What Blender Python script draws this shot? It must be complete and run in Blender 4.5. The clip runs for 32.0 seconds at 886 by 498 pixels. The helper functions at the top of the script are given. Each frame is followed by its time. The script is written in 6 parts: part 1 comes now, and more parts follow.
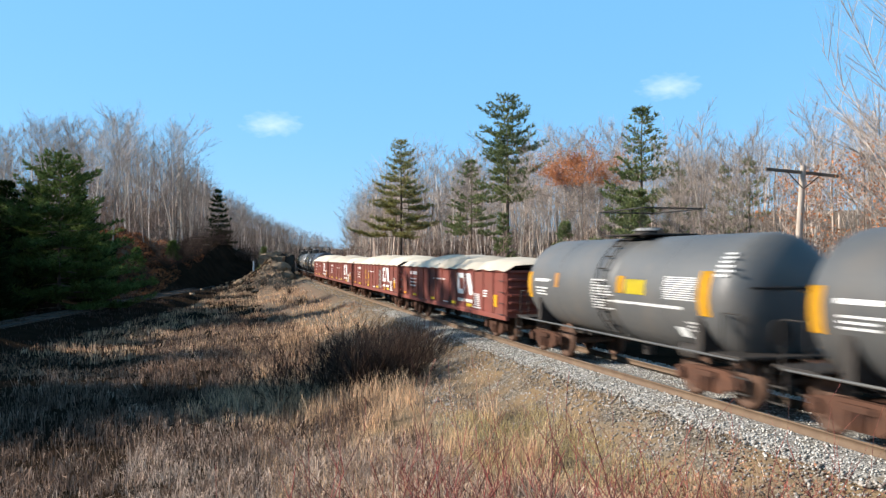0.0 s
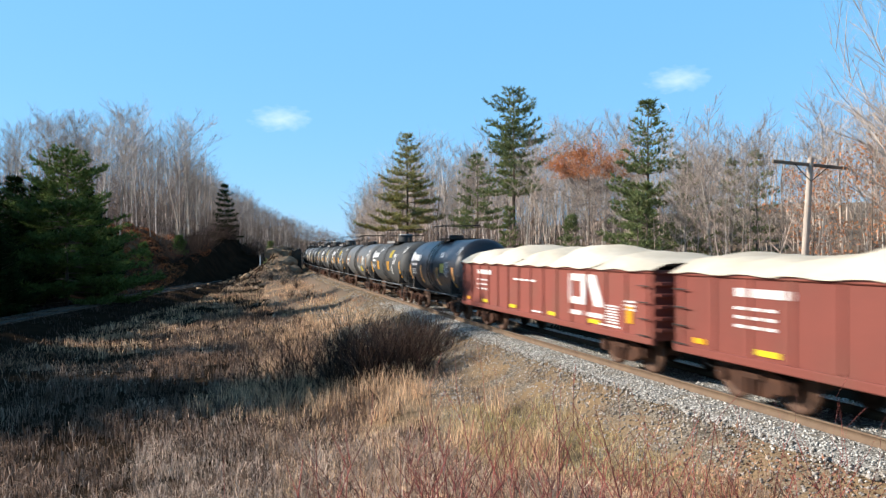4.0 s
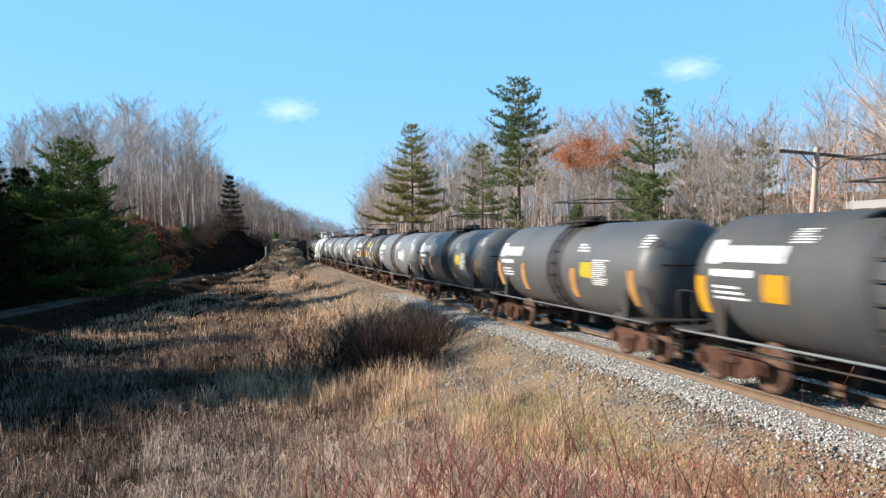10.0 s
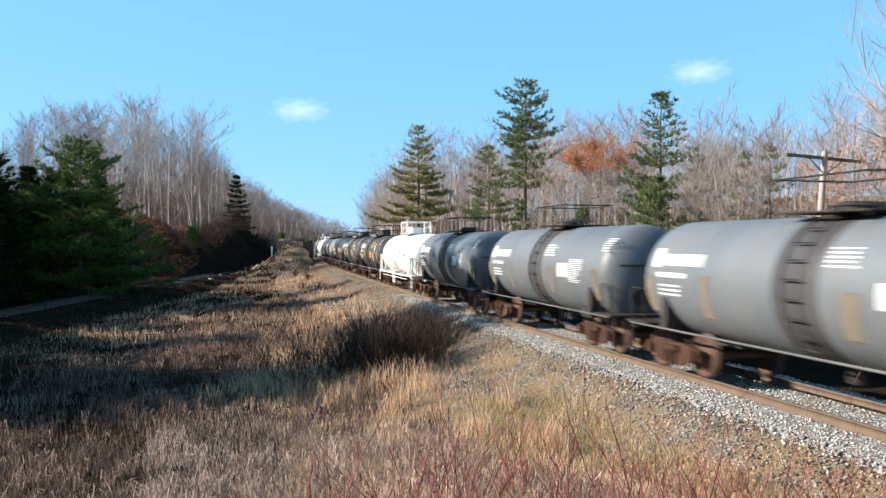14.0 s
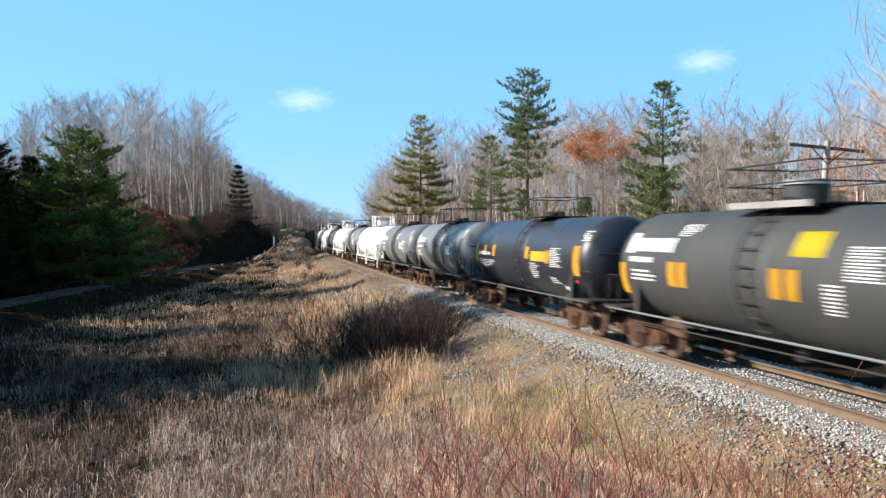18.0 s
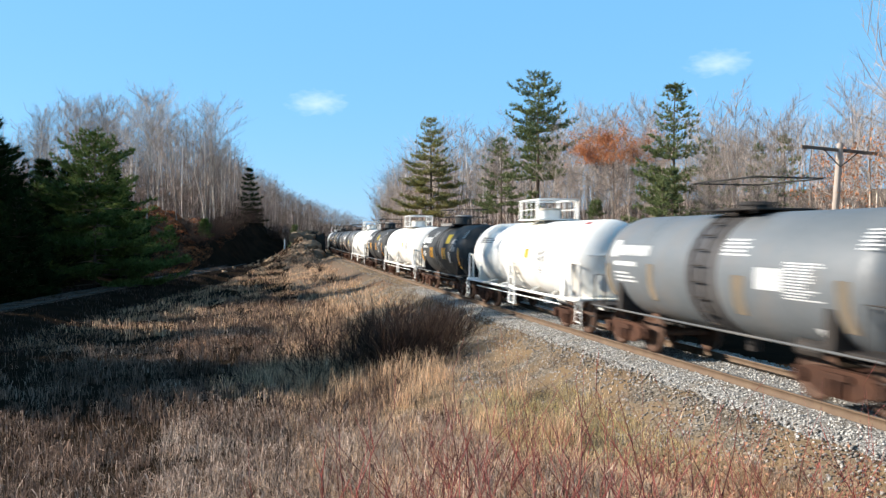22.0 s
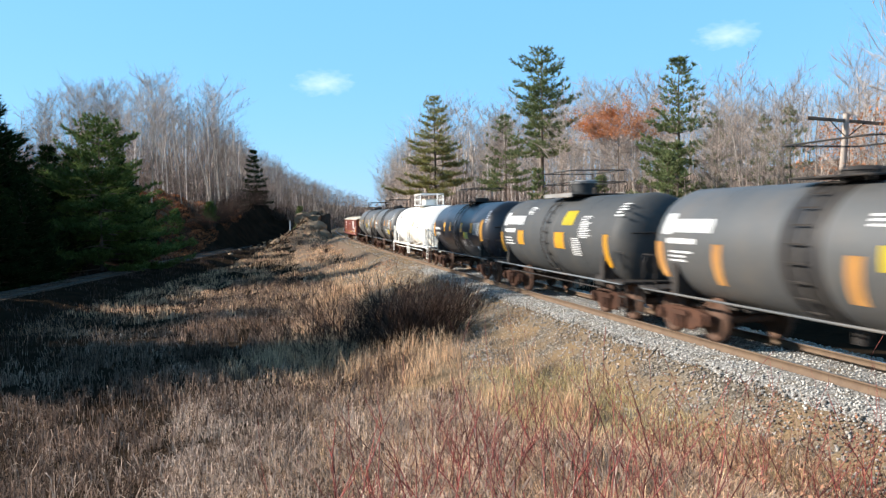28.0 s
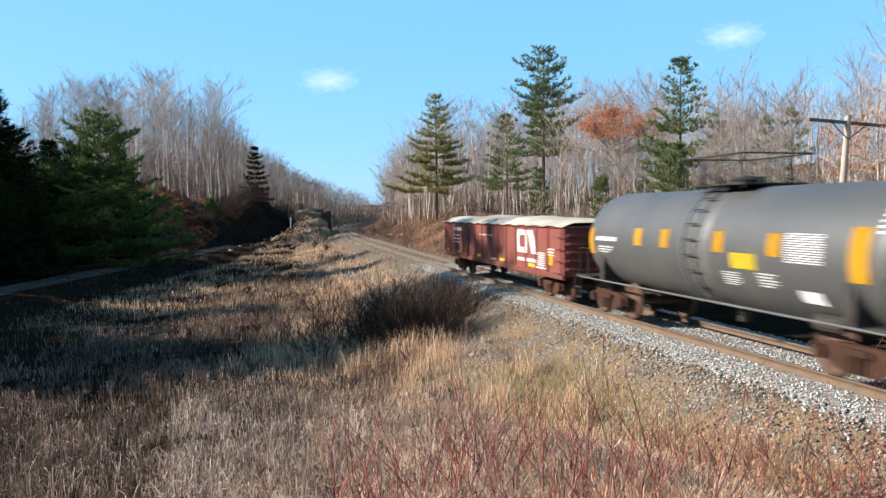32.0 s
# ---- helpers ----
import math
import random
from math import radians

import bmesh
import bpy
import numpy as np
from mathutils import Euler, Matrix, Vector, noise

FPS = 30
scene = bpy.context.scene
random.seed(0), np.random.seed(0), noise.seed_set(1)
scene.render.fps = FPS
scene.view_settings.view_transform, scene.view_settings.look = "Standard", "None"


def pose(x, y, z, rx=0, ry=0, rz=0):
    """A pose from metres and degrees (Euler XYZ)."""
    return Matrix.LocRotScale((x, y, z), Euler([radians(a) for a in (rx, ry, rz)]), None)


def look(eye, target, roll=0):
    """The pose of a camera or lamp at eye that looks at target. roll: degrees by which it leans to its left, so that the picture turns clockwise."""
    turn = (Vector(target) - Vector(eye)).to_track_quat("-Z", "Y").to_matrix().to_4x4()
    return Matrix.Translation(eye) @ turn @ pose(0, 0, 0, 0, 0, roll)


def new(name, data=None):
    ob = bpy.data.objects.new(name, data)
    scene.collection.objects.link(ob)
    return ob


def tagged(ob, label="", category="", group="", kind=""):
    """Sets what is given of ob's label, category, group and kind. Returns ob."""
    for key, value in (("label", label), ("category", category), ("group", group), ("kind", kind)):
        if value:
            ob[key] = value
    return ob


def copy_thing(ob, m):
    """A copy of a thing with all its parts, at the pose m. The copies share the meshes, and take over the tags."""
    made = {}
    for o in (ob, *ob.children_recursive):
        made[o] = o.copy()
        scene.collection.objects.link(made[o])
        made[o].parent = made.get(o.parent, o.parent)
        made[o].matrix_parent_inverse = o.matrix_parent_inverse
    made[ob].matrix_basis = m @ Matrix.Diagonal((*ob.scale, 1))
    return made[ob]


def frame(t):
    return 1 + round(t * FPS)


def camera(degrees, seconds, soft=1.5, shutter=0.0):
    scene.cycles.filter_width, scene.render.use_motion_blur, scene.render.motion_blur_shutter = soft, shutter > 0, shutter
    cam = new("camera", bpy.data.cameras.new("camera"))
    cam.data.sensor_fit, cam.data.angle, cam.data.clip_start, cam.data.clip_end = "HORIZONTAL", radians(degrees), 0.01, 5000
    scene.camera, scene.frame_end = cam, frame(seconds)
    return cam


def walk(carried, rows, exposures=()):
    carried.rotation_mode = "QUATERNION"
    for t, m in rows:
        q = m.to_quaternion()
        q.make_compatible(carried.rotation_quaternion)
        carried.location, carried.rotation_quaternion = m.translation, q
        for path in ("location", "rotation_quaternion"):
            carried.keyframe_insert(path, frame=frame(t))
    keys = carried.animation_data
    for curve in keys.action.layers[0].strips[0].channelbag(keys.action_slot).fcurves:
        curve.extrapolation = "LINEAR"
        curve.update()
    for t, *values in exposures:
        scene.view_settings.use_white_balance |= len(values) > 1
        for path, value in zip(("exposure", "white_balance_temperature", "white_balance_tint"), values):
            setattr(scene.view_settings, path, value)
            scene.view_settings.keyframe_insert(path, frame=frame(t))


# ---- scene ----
cam = camera(55.8, 32.0, soft=1.35, shutter=0.6)
EYE = (0.0, 0.0, 2.8)
# seconds, yaw, pitch, lean to the left (degrees)
VIEW = [
    (0, -0.86, 0.56, 0.11), (0.5, -0.80, 0.47, 0.05), (1, -0.83, 0.29, 0.03), (1.5, -0.77, 0.15, 0.11),
    (2, -0.78, 0.49, -0.25), (2.5, -0.85, 0.24, -0.38), (4.5, -0.30, 0.05, 0.02), (5, -0.17, -0.17, 0.04),
    (5.5, 0.28, -0.31, -0.19), (6, -0.11, -0.31, -0.37), (6.5, -0.06, -0.27, -0.17), (7, -0.31, -0.30, -0.16),
    (7.5, -0.18, -0.17, -0.04), (8, -0.29, -0.29, 0.09), (8.5, -0.01, -0.33, 0.12), (9, 0.00, -0.43, -0.00),
    (9.5, -0.12, -0.37, 0.03), (10, -0.07, -0.50, -0.28), (10.5, -0.15, -0.45, -0.22), (11, 0.10, -0.54, 0.00),
    (11.5, 0.28, -0.44, -0.07), (12, 0.13, -0.70, -0.01), (12.5, 0.51, -0.81, 0.17), (13, 0.53, -0.60, 0.21),
    (13.5, 0.56, -0.58, 0.25), (14, 0.33, -0.41, 0.20), (14.5, 0.42, -0.54, 0.35), (16.5, 0.35, -0.93, 0.07),
    (17, 0.33, -0.95, 0.06), (17.5, 0.40, -1.03, 0.17), (18, 0.46, -1.09, 0.18), (18.5, 0.54, -1.16, 0.14),
    (19, 0.59, -1.19, 0.18), (19.5, 0.60, -1.23, 0.04), (20, 0.58, -1.28, 0.01), (20.5, 0.61, -1.28, -0.02),
    (21, 0.80, -1.21, -0.04), (21.5, 1.01, -1.05, 0.06), (22, 1.17, -0.92, 0.22), (22.5, 1.45, -0.74, 0.42),
    (23, 1.35, -0.63, 0.50), (23.5, 1.18, -0.73, 0.46), (24, 1.29, -0.92, 0.31), (24.5, 1.38, -1.10, 0.25),
    (25, 1.41, -1.24, 0.15), (25.5, 1.49, -1.31, 0.07), (27.5, 1.81, -1.86, -0.66), (28, 1.56, -2.38, -0.83),
    (28.5, 1.53, -2.21, -0.43), (29, 1.88, -2.35, -0.29), (29.5, 1.76, -2.29, -0.48), (30, 1.66, -2.16, -0.11),
    (30.5, 1.77, -2.16, -0.18), (31, 1.68, -2.31, -0.29), (31.5, 1.61, -2.21, -0.33), (32, 1.59, -2.49, -0.34),
]


def view(yaw, pitch, lean):
    a, b = radians(yaw), radians(pitch)
    return look(EYE, (EYE[0] - math.sin(a) * math.cos(b), EYE[1] + math.cos(a) * math.cos(b), EYE[2] + math.sin(b)), lean)


walk(cam, [(t, view(y, p, r)) for t, y, p, r in VIEW], [(0, 0.87), (4.5, 0.87), (6.5, 1.0), (14.5, 1.0), (16.5, 0.82), (17.3, 0.84), (18.0, 1.0), (19.5, 1.0), (21, 0.95), (23, 0.80), (25.5, 0.80), (27.5, 1.0), (32, 1.0)])

# ---- world, sun ----
SUN_TO = Vector((-0.87, 0.03, 0.46)).normalized()
world = bpy.data.worlds.new("world")
scene.world = world
world.use_nodes = True
wn = world.node_tree
sky = wn.nodes.new("ShaderNodeTexSky")
sky.sky_type = "NISHITA"
sky.sun_disc = False
sky.sun_elevation = math.asin(SUN_TO.z)
sky.sun_rotation = math.atan2(SUN_TO.x, SUN_TO.y)
sky.air_density = 1.0
sky.dust_density = 0.1
sky.ozone_density = 1.3
clear = wn.nodes.new("ShaderNodeMix")
clear.data_type = "RGBA"
clear.inputs[0].default_value = 0.78
clear.inputs[7].default_value = (1.10, 3.32, 6.0, 1)
wn.links.new(sky.outputs[0], clear.inputs[6])
# a clear autumn sky darkens towards the zenith
aim, axes, high, depth = wn.nodes.new("ShaderNodeTexCoord"), wn.nodes.new("ShaderNodeSeparateXYZ"), wn.nodes.new("ShaderNodeMapRange"), wn.nodes.new("ShaderNodeVectorMath")
wn.links.new(aim.outputs["Generated"], axes.inputs[0])
wn.links.new(axes.outputs["Z"], high.inputs["Value"])
high.interpolation_type = "SMOOTHSTEP"
high.inputs["From Min"].default_value, high.inputs["From Max"].default_value = 0.28, 0.9
high.inputs["To Min"].default_value, high.inputs["To Max"].default_value = 1.0, 0.36
depth.operation = "SCALE"
wn.links.new(clear.outputs[2], depth.inputs[0])
wn.links.new(high.outputs[0], depth.inputs["Scale"])
wn.links.new(depth.outputs[0], wn.nodes["Background"].inputs[0])
wn.nodes["Background"].inputs[1].default_value = 0.102
sun = new("sun", bpy.data.lights.new("sun", "SUN"))
sun.data.energy, sun.data.angle, sun.data.color = 5.0, radians(0.6), (1.0, 0.925, 0.83)
sun.matrix_world = look(SUN_TO * 50, (0, 0, 0))

# ---- materials ----


def mat(name, c1, c2=None, rough=0.7, scale=3.0, fine=30.0, bump=0.1, metal=0.0, island=0.0, stain=None, stain_scale=0.8, stain_amount=0.45, coat=0.0, spec=0.2, backlit=0.0, per_object=0.0):
    """Two-scale noise between two colours, an optional stain, random tone per island or per object, and bump."""
    m = bpy.data.materials.new(name)
    m.use_nodes = True
    nt = m.node_tree
    N, Lk = nt.nodes, nt.links
    b = N["Principled BSDF"]
    tc = N.new("ShaderNodeTexCoord")
    n1, n2 = N.new("ShaderNodeTexNoise"), N.new("ShaderNodeTexNoise")
    n1.inputs["Scale"].default_value, n1.inputs["Detail"].default_value = scale, 5
    n2.inputs["Scale"].default_value, n2.inputs["Detail"].default_value = fine, 4
    for n_ in (n1, n2):
        Lk.new(tc.outputs["Object"], n_.inputs["Vector"])
    add = N.new("ShaderNodeMath")
    add.operation = "MULTIPLY_ADD"
    Lk.new(n2.outputs["Fac"], add.inputs[0])
    add.inputs[1].default_value = 0.5
    Lk.new(n1.outputs["Fac"], add.inputs[2])
    mr = N.new("ShaderNodeMapRange")
    mr.inputs["From Min"].default_value, mr.inputs["From Max"].default_value = 0.5, 1.0
    Lk.new(add.outputs[0], mr.inputs["Value"])
    mix = N.new("ShaderNodeMix")
    mix.data_type = "RGBA"
    c2 = c2 or tuple(c * 0.7 for c in c1)
    mix.inputs[6].default_value, mix.inputs[7].default_value = (*c1, 1), (*c2, 1)
    Lk.new(mr.outputs[0], mix.inputs[0])
    col = mix.outputs[2]
    if stain:
        n3 = N.new("ShaderNodeTexNoise")
        n3.inputs["Scale"].default_value, n3.inputs["Detail"].default_value = stain_scale, 6
        Lk.new(tc.outputs["Object"], n3.inputs["Vector"])
        r3 = N.new("ShaderNodeMapRange")
        r3.inputs["From Min"].default_value, r3.inputs["From Max"].default_value = 0.5, 0.72
        r3.inputs["To Max"].default_value = stain_amount
        Lk.new(n3.outputs["Fac"], r3.inputs["Value"])
        mx = N.new("ShaderNodeMix")
        mx.data_type = "RGBA"
        mx.inputs[7].default_value = (*stain, 1)
        Lk.new(r3.outputs[0], mx.inputs[0])
        Lk.new(col, mx.inputs[6])
        col = mx.outputs[2]
    for amount, kind, out in ((island, "ShaderNodeNewGeometry", "Random Per Island"), (per_object, "ShaderNodeObjectInfo", "Random")):
        if amount:
            g = N.new(kind)
            r4 = N.new("ShaderNodeMapRange")
            r4.inputs["To Min"].default_value, r4.inputs["To Max"].default_value = 1 - amount, 1 + amount
            Lk.new(g.outputs[out], r4.inputs["Value"])
            hs = N.new("ShaderNodeHueSaturation")
            Lk.new(r4.outputs[0], hs.inputs["Value"])
            Lk.new(col, hs.inputs["Color"])
            col = hs.outputs[0]
    Lk.new(col, b.inputs["Base Color"])
    b.inputs["Roughness"].default_value, b.inputs["Metallic"].default_value = rough, metal
    b.inputs["Coat Weight"].default_value = coat
    b.inputs["Specular IOR Level"].default_value = spec
    if bump:
        bp = N.new("ShaderNodeBump")
        bp.inputs["Strength"].default_value, bp.inputs["Distance"].default_value = bump, 0.02
        Lk.new(n2.outputs["Fac"], bp.inputs["Height"])
        Lk.new(bp.outputs[0], b.inputs["Normal"])
    if backlit:
        tr, ms = N.new("ShaderNodeBsdfTranslucent"), N.new("ShaderNodeMixShader")
        Lk.new(col, tr.inputs["Color"])
        ms.inputs[0].default_value = backlit
        Lk.new(b.outputs[0], ms.inputs[1])
        Lk.new(tr.outputs[0], ms.inputs[2])
        Lk.new(ms.outputs[0], N["Material Output"].inputs["Surface"])
    return m



def pebbles(name, tones, dirt, scale, amount):
    """Crushed stone: cells of differing grey with dark joints, mixed with dirt by a large noise."""
    m = bpy.data.materials.new(name)
    m.use_nodes = True
    N, Lk = m.node_tree.nodes, m.node_tree.links
    b = N["Principled BSDF"]
    b.inputs["Roughness"].default_value, b.inputs["Specular IOR Level"].default_value = 0.95, 0.02
    tc, vo, ve, no = N.new("ShaderNodeTexCoord"), N.new("ShaderNodeTexVoronoi"), N.new("ShaderNodeTexVoronoi"), N.new("ShaderNodeTexNoise")
    ve.feature = "DISTANCE_TO_EDGE"
    for v in (vo, ve):
        v.inputs["Scale"].default_value = scale
        Lk.new(tc.outputs["Object"], v.inputs["Vector"])
    no.inputs["Scale"].default_value, no.inputs["Detail"].default_value = 1.1, 6
    Lk.new(tc.outputs["Object"], no.inputs["Vector"])
    sep, cr = N.new("ShaderNodeSeparateColor"), N.new("ShaderNodeValToRGB")
    Lk.new(vo.outputs["Color"], sep.inputs[0])
    Lk.new(sep.outputs[0], cr.inputs[0])
    cr.color_ramp.elements[0].color, cr.color_ramp.elements[1].color = (*tones[0], 1), (*tones[1], 1)
    gap = N.new("ShaderNodeMapRange")
    gap.inputs["From Max"].default_value, gap.inputs["To Min"].default_value = 0.12, 0.25
    Lk.new(ve.outputs["Distance"], gap.inputs["Value"])
    mul = N.new("ShaderNodeMix")
    mul.data_type, mul.blend_type = "RGBA", "MULTIPLY"
    mul.inputs[0].default_value = 1.0
    Lk.new(cr.outputs[0], mul.inputs[6])
    Lk.new(gap.outputs[0], mul.inputs[7])
    mr = N.new("ShaderNodeMapRange")
    mr.inputs["From Min"].default_value, mr.inputs["From Max"].default_value = 0.75 - amount * 0.5, 1.0 - amount * 0.5
    Lk.new(no.outputs["Fac"], mr.inputs["Value"])
    mx = N.new("ShaderNodeMix")
    mx.data_type = "RGBA"
    mx.inputs[7].default_value = (*dirt, 1)
    Lk.new(mr.outputs[0], mx.inputs[0])
    Lk.new(mul.outputs[2], mx.inputs[6])
    Lk.new(mx.outputs[2], b.inputs["Base Color"])
    bp = N.new("ShaderNodeBump")
    bp.inputs["Strength"].default_value, bp.inputs["Distance"].default_value = 1.0, 0.03
    Lk.new(ve.outputs["Distance"], bp.inputs["Height"])
    Lk.new(bp.outputs[0], b.inputs["Normal"])
    return m


